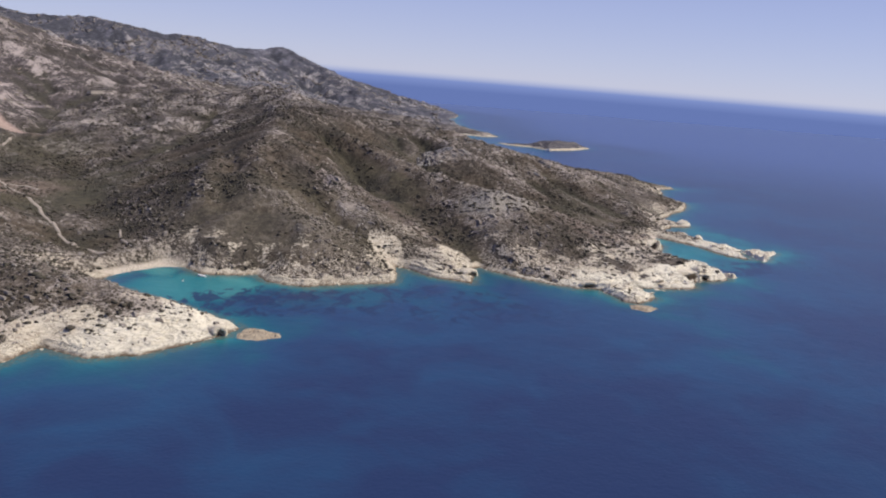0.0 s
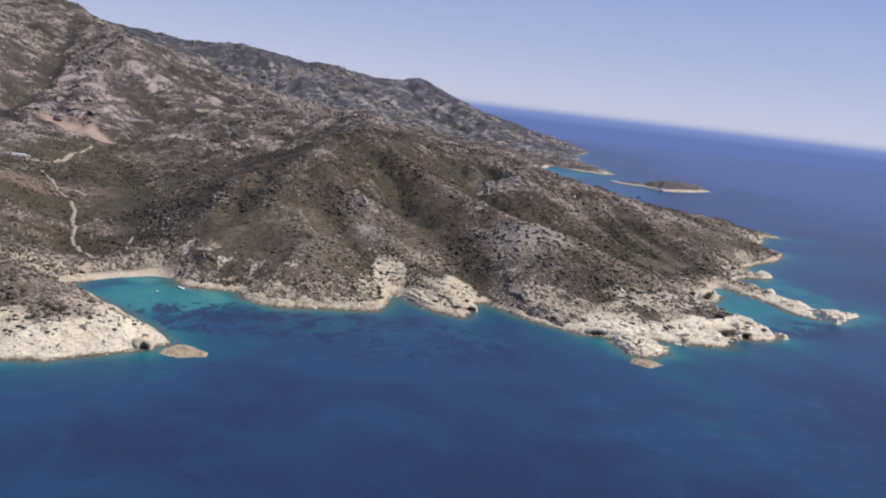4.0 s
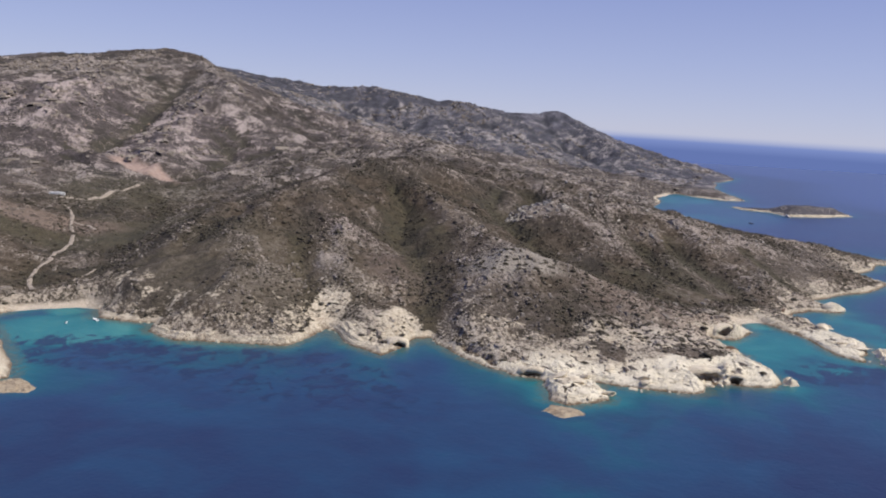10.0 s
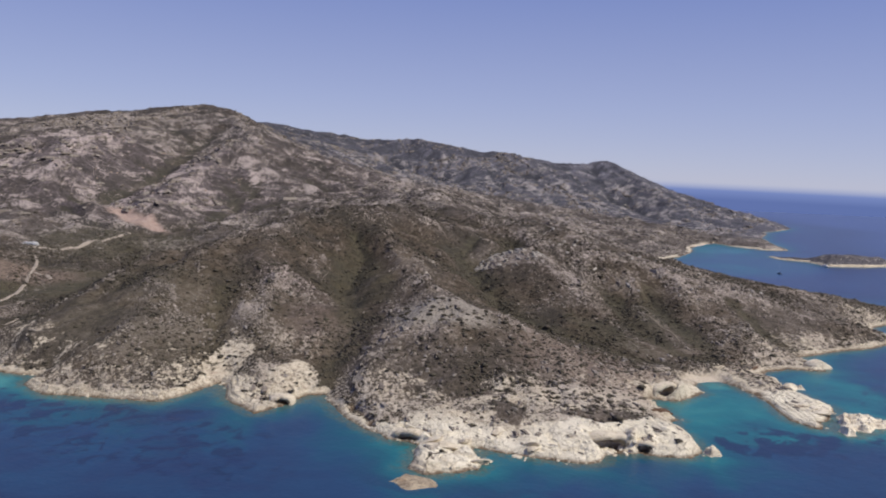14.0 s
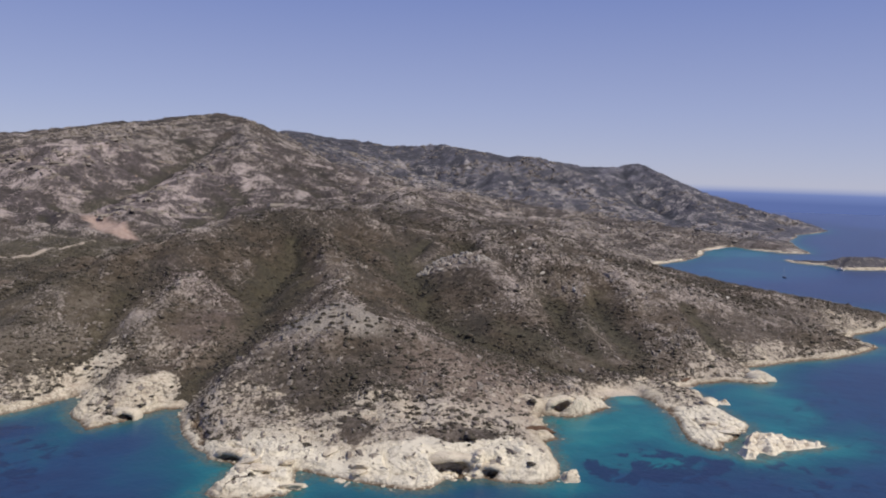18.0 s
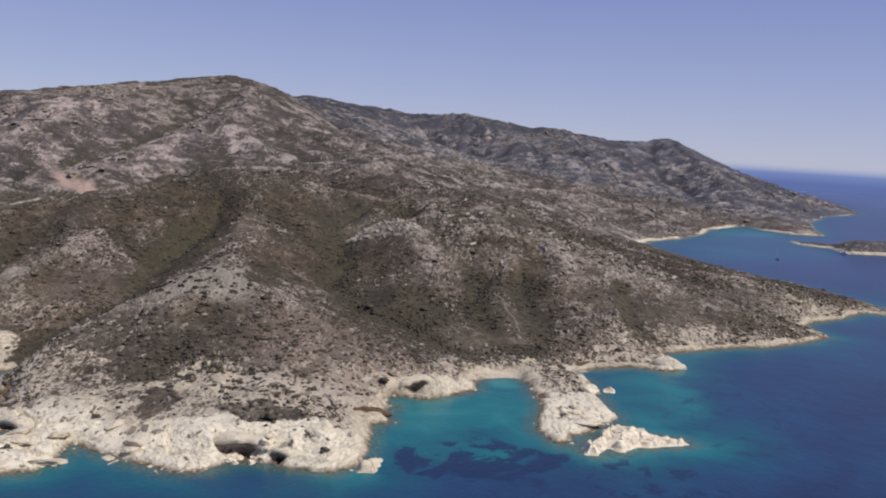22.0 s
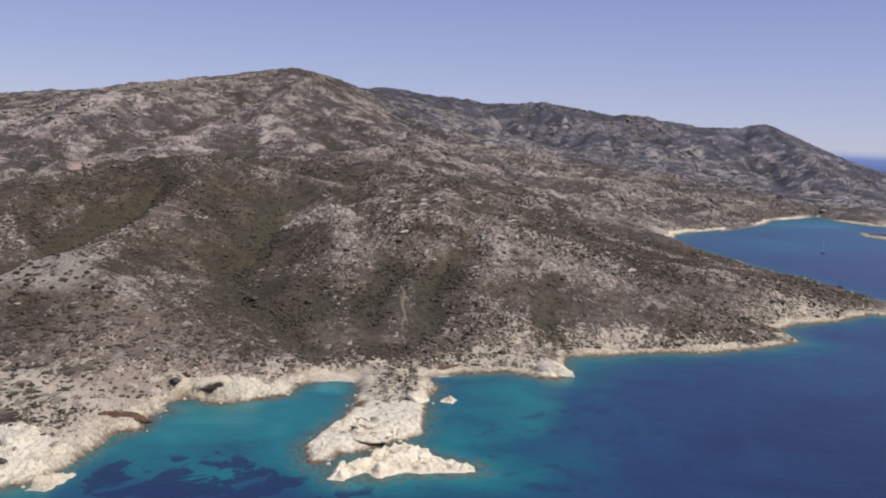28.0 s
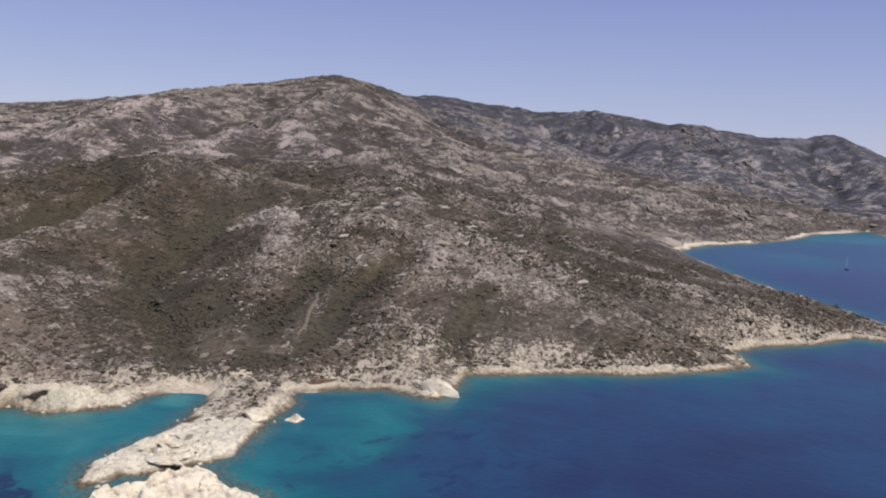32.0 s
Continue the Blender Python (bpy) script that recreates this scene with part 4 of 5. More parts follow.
# ---- rock of the shore, as loose pieces ----
def rock_material(name, tint, white=0.0):
    m, n, l, b = material(name, 0.92, 0.15)
    w = Weave(m)
    col = w.mix(w.step(w.noise(0.12, 6, 0.7), 0.38, 0.6, 0, white), shore_rock_colour(w), (0.70, 0.62, 0.48))
    mul = n.new("ShaderNodeMix")
    mul.data_type, mul.blend_type = 'RGBA', 'MULTIPLY'
    mul.inputs["Factor"].default_value = 1.0
    mul.inputs["B"].default_value = (*tint, 1)
    l.new(col, mul.inputs["A"])
    l.new(mul.outputs["Result"], b.inputs["Base Color"])
    w.bump(b, w.noise(0.3, 6, 0.66, (1, 1, 2.5)), 0.6, 1.3)
    return m


pale_rock = rock_material("pale_shore_rock", (1, 1, 1), 0.3)
brown_rock = rock_material("brown_rock", (0.21, 0.15, 0.13))
grey_rock = rock_material("grey_hill_rock", (0.66, 0.70, 0.80))
pink_rock = rock_material("pink_hill_rock", (0.66, 0.58, 0.58))
drab_rock = rock_material("drab_shore_rock", (0.62, 0.58, 0.54), 0.2)
white_rock = rock_material("white_rock", (1.05, 1.05, 1.05), 0.95)


def broken(x, y, size, seed):
    """Rock split into blocks: each block's own height and tilt, and grooves between them."""
    u, v = x / size + 0.25 * fbm(x, y, size, 2, seed), y / size + 0.25 * fbm(x, y, size, 2, seed + 1)
    iu, iv = np.floor(u), np.floor(v)
    one, two, step_, tilt = np.full(x.shape, 9.0), np.full(x.shape, 9.0), np.zeros(x.shape), np.zeros(x.shape)
    for a in (-1, 0, 1):
        for b in (-1, 0, 1):
            cu, cv = iu + a + hashed(iu + a, iv + b, seed), iv + b + hashed(iu + a, iv + b, seed + 3)
            d = np.hypot(u - cu, v - cv)
            first = d < one
            two = np.where(first, one, np.minimum(two, d))
            step_ = np.where(first, hashed(iu + a, iv + b, seed + 5), step_)
            tilt = np.where(first, (u - cu) * (hashed(iu + a, iv + b, seed + 7) - 0.5) + (v - cv) * (hashed(iu + a, iv + b, seed + 9) - 0.5), tilt)
            one = np.where(first, d, one)
    return step_ - 0.5, tilt * 2, 1 - smooth(0.0, 0.16, two - one)


def rock_skin(name, outline, step, seed, white, jag, label, lift=0.5, cover=0.9):
    """Bare fractured rock lying over the ground within an outline, down to below the waterline."""
    ox, oy = [p[0] for p in outline], [p[1] for p in outline]
    xs, ys = np.arange(min(ox) - 3, max(ox) + 3, step), np.arange(min(oy) - 3, max(oy) + 3, step)
    x, y = np.meshgrid(xs, ys, indexing="ij")
    d = outline_distance(x + 5 * (fbm(x, y, 12, 3, seed) - 0.5), y + 5 * (fbm(x, y, 12, 3, seed + 2) - 0.5), outline)
    g, shore = land(x, y)
    h1, t1, c1 = broken(x + 0.5 * y, y * 0.8, 17.0, seed + 20)
    h2, t2, c2 = broken(x, y, 5.0, seed + 40)
    z = g + lift * smooth(0, 12, d) + jag * smooth(0, 8, d) * (1.1 * h1 + 1.5 * t1 - 1.0 * c1 + 0.42 * h2 + 0.4 * t2 - 0.28 * c2)
    dip = 0.16 * x + 0.10 * y + 3.0 * fbm(x, y, 40, 2, seed + 60)
    bed = ledges(z + dip, 1.5, 0.16) - dip
    z = z + 0.7 * smooth(0, 8, d) * (bed - z)
    z = np.where(shore > 0.5, np.maximum(z, 0.3), np.minimum(z, 0.4 + 0.5 * shore))
    edge = smooth(0, 4, d)
    z = z * edge + (g - 0.8) * (1 - edge)
    layers = ground_layers(x, y, g, shore)
    layers["pale"] = np.maximum(layers["pale"], cover * smooth(0, 16, d + 14 * (1 - smooth(4, 12, shore))))
    layers["bleached"] = np.maximum(layers["bleached"], white * smooth(4, 16, d))
    layers["wet"] = np.minimum(layers["wet"], 1 - smooth(0.5, 1.4, z))
    i = np.arange(z.size).reshape(z.shape)
    quad = np.stack([i[:-1, :-1], i[1:, :-1], i[1:, 1:], i[:-1, 1:]], -1).reshape(-1, 4)
    keep = d.ravel()[quad].max(1) > -0.5
    used, quad = np.unique(quad[keep], return_inverse=True)
    co = np.stack([x, y, z], -1).reshape(-1, 3)
    ob = mesh_arrays(name, co[used], quad.reshape(-1, 4), hillside, {k: np.broadcast_to(v, x.shape).ravel()[used] for k, v in layers.items()}, flat=True)
    return tagged(ob, label, "rock", "bare rock along the shore")


def islet(name, outline, high, step, seed, mat, label, lean=(0, 0)):
    """A rock in the sea over its outline in the plan."""
    ox, oy = [p[0] for p in outline], [p[1] for p in outline]
    xs, ys = np.arange(min(ox) - 4 * step, max(ox) + 4 * step, step), np.arange(min(oy) - 4 * step, max(oy) + 4 * step, step)
    x, y = np.meshgrid(xs, ys, indexing="ij")
    w = step * 2.4
    d = outline_distance(x + w * 2 * (fbm(x, y, step * 7, 3, seed) - 0.5), y + w * 2 * (fbm(x, y, step * 7, 3, seed + 3) - 0.5), outline)
    z = high * smooth(0, step * 4, d) * (0.45 + 0.9 * ridged(x, y, step * 14, 3, seed + 5)) + (fbm(x, y, step * 5, 4, seed + 7) - 0.5) * high * 0.8 * smooth(0, step * 2, d)
    z = z + ((x - np.mean(ox)) * lean[0] + (y - np.mean(oy)) * lean[1]) * smooth(0, step * 4, d)
    h1, t1, c1 = broken(x, y, step * 6, seed + 11)
    h2, t2, c2 = broken(x, y, step * 2.6, seed + 13)
    z = z + smooth(0, step * 3, d) * high * (0.42 * h1 + 0.4 * t1 - 0.3 * c1 + 0.14 * h2 + 0.1 * t2 - 0.08 * c2)
    z = np.where(d > 0, np.maximum(z, 0.15), np.maximum(-4.0, 0.6 * d))
    i = np.arange(z.size).reshape(z.shape)
    quad = np.stack([i[:-1, :-1], i[1:, :-1], i[1:, 1:], i[:-1, 1:]], -1).reshape(-1, 4)
    keep = d.ravel()[quad].max(1) > -5 * step
    co = np.stack([x, y, z], -1).reshape(-1, 3)
    used, quad = np.unique(quad[keep], return_inverse=True)
    return tagged(mesh_arrays(name, co[used], quad.reshape(-1, 4), mat, flat=True), label, "islet")


islet("rocky_islet", NEAR_ISLET, 4.3, 1.1, 301, white_rock, "jagged white rock islet off the tip of the spit", (-0.07, -0.02))
islet("low_rock", HEADLAND_ROCK, 1.7, 1.0, 311, drab_rock, "low flat pale rock in the sea off the headland")
islet("sunken_reef", [(189, 717), (204, 713), (217, 728), (208, 735), (192, 732)], 1.0, 1.1, 321, drab_rock, "low wet rock shelf awash below the point")
islet("end_rock", END_ROCK, 3.4, 1.0, 351, pale_rock, "pale rock cut off from the end of the point")
islet("sea_rock", [(369, 1104), (377, 1107), (375, 1114), (367, 1112)], 2.6, 1.0, 331, white_rock, "small white rock beside the spit")


rock_skin("spit_rock", [(350, 1038), (364, 1012), (373, 996), (400, 982), (404, 995), (399, 1009), (405, 1020), (408, 1044), (404, 1062), (390, 1076), (372, 1098), (358, 1104), (356, 1080), (346, 1056)],
          0.9, 701, 0.9, 0.5, "bare white fractured rock forming the spit", 0.4)
rock_skin("point_rock", [(112, 786), (142, 772), (160, 774), (172, 752), (194, 734), (216, 737), (232, 755), (236, 776), (232, 800), (205, 822), (170, 812), (135, 800)],
          0.9, 711, 0.75, 1.0, "massive pale broken rock at the foot of the point", 0.2)
rock_skin("point_end_rock", [(228, 796), (258, 803), (288, 806), (294, 828), (306, 852), (328, 859), (349, 882), (326, 906), (300, 906), (272, 872), (240, 835)],
          0.9, 721, 0.7, 0.9, "cream-coloured cracked rock at the end of the point", 0.2)
rock_skin("inlet_rock", [(-36, 812), (-20, 800), (2, 778), (18, 771), (46, 762), (50, 795), (52, 830), (36, 838), (20, 812), (-14, 826)],
          0.9, 731, 0.3, 0.9, "yellowish broken rock between the two inlets", 0.3)
rock_skin("headland_rock", [(-258, 514), (-217, 496), (-188, 508), (-162, 537), (-142, 562), (-132, 582), (-158, 596), (-190, 578), (-222, 548), (-252, 536)],
          0.9, 741, 0.7, 0.7, "pale cracked rock sloping to the sea on the headland", 0.3)
rock_skin("bay_rock", [(-166, 744), (-148, 714), (-109, 704), (-70, 724), (-29, 741), (-27, 778), (-40, 775), (-62, 748), (-105, 724), (-140, 732)],
          0.9, 751, 0.1, 1.1, "grey-brown layered rock ledge at the foot of the slope", 0.4, 0.48)
rock_skin("cove_rock", [(307, 928), (306, 946), (290, 958), (274, 972), (262, 968), (280, 945), (290, 925)],
          0.9, 761, 0.3, 0.7, "low pale rock beside the cove", 0.5)
rock_skin("cove_back_rock", [(272, 992), (292, 994), (305, 1028), (296, 1052), (284, 1046), (276, 1016)],
          0.9, 771, 0.6, 0.6, "low whitish rock rim of the cove", 0.5)
rock_skin("east_cliff_rock", [(352, 1112), (340, 1158), (357, 1180), (380, 1187), (392, 1199), (387, 1217), (361, 1250), (380, 1284), (398, 1318), (388, 1322), (366, 1286), (346, 1248), (362, 1206),
                              (340, 1188), (326, 1150)], 1.0, 781, 0.15, 0.8, "pale shore rock below the eastern slope", 0.4, 0.5)
rock_skin("cape_rock", [(398, 1316), (425, 1352), (448, 1403), (459, 1453), (424, 1483), (428, 1513), (450, 1570), (458, 1627), (498, 1648), (480, 1656), (440, 1632), (432, 1575), (410, 1515),
                        (408, 1478), (436, 1450), (428, 1408), (408, 1362), (388, 1324)], 1.1, 791, 0.1, 0.9, "tan cliff rock along the cape", 0.4, 0.5)


def far_island():
    xs, ys = np.arange(150, 500, 6.0), np.arange(2290, 2600, 6.0)
    x, y = np.meshgrid(xs, ys, indexing="ij")
    d = outline_distance(x + 10 * (fbm(x, y, 40, 3, 341) - 0.5), y + 10 * (fbm(x, y, 40, 3, 343) - 0.5), FAR_ISLET)
    plateau = smooth(200, 330, x)
    z = smooth(0, 45, d) * (3 + 15 * plateau) * (0.7 + 0.5 * fbm(x, y, 60, 3, 345)) + 3 * smooth(0, 7, d) + (fbm(x, y, 18, 3, 347) - 0.5) * 4 * smooth(0, 10, d)
    z = np.where(d > 0, z, np.maximum(-5, 0.5 * d - 0.2))
    # grey at 0.8 paints distance haze over the island's scrub and stone
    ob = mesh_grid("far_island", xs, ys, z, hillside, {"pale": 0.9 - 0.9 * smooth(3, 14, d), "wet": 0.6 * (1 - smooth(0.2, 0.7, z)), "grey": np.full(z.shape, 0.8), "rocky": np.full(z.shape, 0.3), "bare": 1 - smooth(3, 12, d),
                                                      "dense": np.full(z.shape, 0.5), "stony": np.full(z.shape, 0.4), "coast": np.full(z.shape, 0.3)})
    tagged(ob, "low flat-topped island with pale cliffs across the bay", "island")


far_island()


def sea_cave(middle, wide, high, deep, way, seed):
    """A vaulted hollow in the cliff, open towards the sea."""
    f = np.array(way) / np.hypot(*way)
    s = np.array([-f[1], f[0]])
    nu, nv = 22, 10
    shells = []
    for thick in (0.0, 1.0):
        th, v = np.meshgrid(np.linspace(-0.06, math.pi + 0.06, nu), np.linspace(0, 1, nv), indexing="ij")
        shrink = 1 - 0.75 * v ** 2.2
        bulge = (np.sin(th * 5 + seed) * 0.07 + np.sin(th * 9 + v * 6 + seed * 2) * 0.06 + 1.0)
        cs, sn = np.cos(th), np.clip(np.sin(th), -0.3, 1)
        if thick:
            r_s = (wide / 2 + 2.6 + 2 * v) * np.sign(cs) * np.abs(cs) ** 0.85
            r_z = (high + 2.0) * np.sign(sn) * np.abs(sn) ** 0.6
        else:
            r_s = wide / 2 * shrink * bulge * cs
            r_z = high * sn * (1 - 0.6 * v ** 1.5) * bulge
        lip = deep * (0.55 - v) - thick * deep * 0.16 * (0.4 + np.abs(np.cos(th * 3 + seed))) * (1 - v)
        x = middle[0] + f[0] * lip + s[0] * r_s
        y = middle[1] + f[1] * lip + s[1] * r_s
        z = r_z + thick * (fbm(x, y, 6, 3, 401 + seed) - 0.4) * 3.2 - 0.4
        shells.append(np.stack([x, y, z], -1).reshape(-1, 3))
    i = np.arange(nu * nv).reshape(nu, nv)
    inner = np.stack([i[:-1, :-1], i[1:, :-1], i[1:, 1:], i[:-1, 1:]], -1).reshape(-1, 4)
    outer = inner[:, ::-1] + nu * nv
    rim = np.stack([i[:-1, 0], i[:-1, 0] + nu * nv, i[1:, 0] + nu * nv, i[1:, 0]], -1)
    ob = mesh_arrays("sea_cave", np.concatenate(shells), np.concatenate([inner, outer, rim]), pale_rock)
    tagged(ob, "dark hollow under a pale rock vault at the waterline", "cave", "sea caves")


for k, c in enumerate(CAVES):
    sea_cave(*c, k + 1)


def boulder_mesh(seed, squash=(1, 1, 0.7), rough=0.35, name="boulder"):
    """An angular rock of radius 1 with broken faces."""
    bm = bmesh.new()
    bmesh.ops.create_icosphere(bm, subdivisions=3, radius=1.0)
    rnd = random.Random(seed)
    cuts = []
    for _ in range(9):
        n = Vector((rnd.uniform(-1, 1), rnd.uniform(-1, 1), rnd.uniform(-0.4, 1))).normalized()
        cuts.append((n, rnd.uniform(0.55, 0.85)))
    for v in bm.verts:
        for n, far in cuts:
            over = v.co.dot(n) - far
            if over > 0:
                v.co -= n * over * 0.9
        v.co += v.co.normalized() * (noise.fractal(v.co * 2.1 + Vector((seed, 0, 0)), 0.6, 2.0, 4) * rough * 0.5)
        v.co = Vector((v.co.x * squash[0], v.co.y * squash[1], v.co.z * squash[2]))
    me = bpy.data.meshes.new(name)
    bm.to_mesh(me)
    bm.free()
    return me


def height_at(x, y):
    return float(land(np.array([x]), np.array([y]))[0][0])


def set_rocks(name, count, mat, sizes, place, label, group, seed, squash, turn=None, dip=0.0):
    """Rocks of one kind, each a thing of its own, on four shared shapes."""
    rnd = random.Random(seed)
    shapes = []
    for k in range(4):
        me = boulder_mesh(seed * 10 + k, squash, name=name)
        me.materials.append(mat)
        shapes.append(me)
    for k in range(count):
        x, y, z = place(rnd)
        ob = new(name, shapes[k % 4])
        r = rnd.uniform(*sizes)
        ob.matrix_world = Matrix.LocRotScale((x, y, z + (0.15 if turn is None else 0.02) * r), Euler((rnd.uniform(-0.3, 0.3), rnd.uniform(-0.3, 0.3) * (1 if turn is None else 0.4) - dip, rnd.uniform(0, 6.28) if turn is None else rnd.gauss(radians(turn), 0.22))),
                                             (r * rnd.uniform(0.8, 1.4), r, r * rnd.uniform(0.7, 1.1)))
        tagged(ob, label, "rock", group)


def along_shore(rnd):
    while True:
        k = rnd.randrange(3, 88)
        (ax, ay), (bx, by) = SHORE[k], SHORE[k + 1]
        s = rnd.random()
        x, y = ax + s * (bx - ax) + rnd.gauss(0, 2.5), ay + s * (by - ay) + rnd.gauss(0, 2.5)
        z = height_at(x, y)
        if -2.5 < z < 3 and float(beachiness(np.array([x]), np.array([y]))[0]) < 0.1:
            return x, y, max(z, -0.6)


def around(cx, cy, rx, ry, turn=0.0):
    def place(rnd):
        a, r = rnd.uniform(0, 6.28), math.sqrt(rnd.random())
        u, v = rx * r * math.cos(a), ry * r * math.sin(a)
        ct, st = math.cos(radians(turn)), math.sin(radians(turn))
        x, y = cx + u * ct - v * st, cy + u * st + v * ct
        return x, y, height_at(x, y)
    return place


set_rocks("shore_boulder", 80, pale_rock, (0.6, 1.9), along_shore, "pale angular boulder lying at the water's edge", "boulders along the shore", 5, (1.1, 0.9, 0.7))
set_rocks("white_boulder", 14, white_rock, (1.5, 3.2), around(285, 847, 15, 5, 40), "white boulder in front of the sea cave", "boulders before the cave", 6, (1, 1, 0.7))
set_rocks("rock_outcrop", 60, grey_rock, (1.6, 3.6), around(12, 1276, 46, 24, 15), "grey rock outcrop standing out of the scrub", "outcrops on the crag", 7, (1.5, 0.8, 0.9), None, 0.3)
set_rocks("mountain_outcrop", 60, pink_rock, (1.4, 3.4), around(-1000, 1620, 230, 330, 25), "weathered pinkish rock outcrop on the mountain flank", "outcrops on the mountain flank", 17, (1.5, 0.9, 0.7), 115)
set_rocks("shoulder_outcrop", 70, grey_rock, (1.6, 4.0), around(-640, 2120, 190, 420, 50), "grey-tan rock outcrop on the shoulder of the mountain", "outcrops on the shoulder", 18, (1.5, 0.9, 0.7), 120)
set_rocks("slope_outcrop", 44, grey_rock, (2.0, 5.0), around(150, 1400, 170, 110, -10), "grey rock outcrop on the scrubby slope above the cove", "outcrops above the cove", 19, (2.4, 0.6, 0.55), 110)
set_rocks("flat_boulder", 16, pale_rock, (3.0, 6.0), around(215, 790, 42, 26, 20), "rounded pale flat rock on the point", "rocks on the point", 8, (1.4, 1.0, 0.45))
set_rocks("spit_boulder", 9, white_rock, (2.5, 6.0), around(385, 1025, 16, 34, -20), "bare white flat-topped rock on the spit", "rocks on the spit", 9, (1.3, 1.0, 0.3))


def tilted_slab(name, mat, x, y, z, size, turn, tilt, label, pitch=0.0):
    me = boulder_mesh(int(x), (1, 1, 1), 0.15, name)
    me.materials.append(mat)
    ob = new(name, me)
    ob.matrix_world = Matrix.LocRotScale((x, y, z), Euler((radians(tilt), radians(pitch), radians(turn))), size)
    tagged(ob, label, "rock")


# dark brown bar modelled in place of the shadow line under a slab
tilted_slab("slab_shadow_bar", brown_rock, 291, 942, 5.0, (15, 3.4, 2.4), 70, 30, "dark rust-brown bar for the shadow line under a slab at the edge of the cove", 15)
tilted_slab("white_cliff_rock", white_rock, 379, 1208, 2.6, (15, 7, 7), 18, -24, "tilted white rock face at the water's edge")
tilted_slab("white_knoll", white_rock, 366, 1088, 4.2, (8, 6, 4.2), 40, 5, "rounded white rock knoll on the spit")
tilted_slab("brown_ledge", brown_rock, 328, 1154, height_at(328, 1154) + 0.2, (13, 2.6, 1.2), 83, 12, "reddish-brown rock ledge above the small beach")


# ---- scrub and loose stone, past counting ----
def scatter(name, mat, points, radii, shape, faces, tall, label, seed, stretch=None, flat=False):
    """Many small pieces joined in one sheet of stuff; shape: the points of one piece of radius 1."""
    rng = np.random.default_rng(seed)
    n, k = len(points), len(shape)
    a = rng.uniform(0, 2 * np.pi, n) if stretch is None else rng.normal(stretch[0], 0.35, n)
    ca, sa = np.cos(a)[:, None], np.sin(a)[:, None]
    p = shape[None] * (1 + rng.uniform(-0.32, 0.32, (n, k, 1)))
    long = np.ones(n) if stretch is None else rng.uniform(*stretch[1], n)
    px, py, pz = p[..., 0] * long[:, None], p[..., 1], p[..., 2] * (tall * rng.uniform(0.7, 1.3, n))[:, None]
    co = np.stack([px * ca - py * sa, px * sa + py * ca, pz], -1) * radii[:, None, None] + points[:, None, :]
    f = (faces[None] + (np.arange(n) * k)[:, None, None]).reshape(-1, faces.shape[1])
    ob = mesh_arrays(name, co.reshape(-1, 3), f, mat, flat=flat)
    return tagged(ob, label, name.split("_")[-1], kind="stuff")


def ico():
    g = (1 + 5 ** 0.5) / 2
    v = np.array([(-1, g, 0), (1, g, 0), (-1, -g, 0), (1, -g, 0), (0, -1, g), (0, 1, g), (0, -1, -g), (0, 1, -g), (g, 0, -1), (g, 0, 1), (-g, 0, -1), (-g, 0, 1)], float)
    f = [(0, 11, 5), (0, 5, 1), (0, 1, 7), (0, 7, 10), (0, 10, 11), (1, 5, 9), (5, 11, 4), (11, 10, 2), (10, 7, 6), (7, 1, 8),
         (3, 9, 4), (3, 4, 2), (3, 2, 6), (3, 6, 8), (3, 8, 9), (4, 9, 5), (2, 4, 11), (6, 2, 10), (8, 6, 7), (9, 8, 1)]
    return v / math.sqrt(1 + g * g), np.array(f)


def block():
    v = np.array([(-1, -0.7, -0.6), (1, -0.8, -0.6), (0.9, 0.8, -0.6), (-1, 0.7, -0.6), (-0.7, -0.5, 0.6), (0.75, -0.5, 0.45), (0.6, 0.55, 0.6), (-0.65, 0.5, 0.5)])
    return v, np.array([(0, 3, 2, 1), (4, 5, 6, 7), (0, 1, 5, 4), (1, 2, 6, 5), (2, 3, 7, 6), (3, 0, 4, 7)])


def speckled(name, colours, rough=0.95):
    m, n, l, b = material(name, rough, 0.1)
    w = Weave(m)
    ramp = n.new("ShaderNodeValToRGB")
    e = ramp.color_ramp.elements
    e[0].color, e[1].color = (*colours[0], 1), (*colours[-1], 1)
    for k, c in enumerate(colours[1:-1]):
        e.new((k + 1) / (len(colours) - 1)).color = (*c, 1)
    geo = n.new("ShaderNodeNewGeometry")
    l.new(geo.outputs["Random Per Island"], ramp.inputs[0])
    col = w.mix(w.step(w.noise(1.3, 4), 0.35, 0.7), ramp.outputs[0], tuple(0.75 * c for c in colours[0]))
    l.new(col, b.inputs["Base Color"])
    return m


scrub_leaf = speckled("scrub_leaf", [(0.074, 0.064, 0.048), (0.098, 0.082, 0.062), (0.080, 0.073, 0.050), (0.124, 0.102, 0.078), (0.070, 0.060, 0.047)])
loose_stone = speckled("loose_stone", [(0.18, 0.15, 0.122), (0.29, 0.25, 0.205), (0.40, 0.35, 0.29), (0.22, 0.18, 0.145), (0.33, 0.275, 0.225)])


def sow(count, box, seed, density):
    rng = np.random.default_rng(seed)
    x, y = rng.uniform(box[0], box[1], count), rng.uniform(box[2], box[3], count)
    z, d = land(x, y)
    keep = rng.random(count) < density(x, y, z, d)
    return np.stack([x, y, z], -1)[keep]


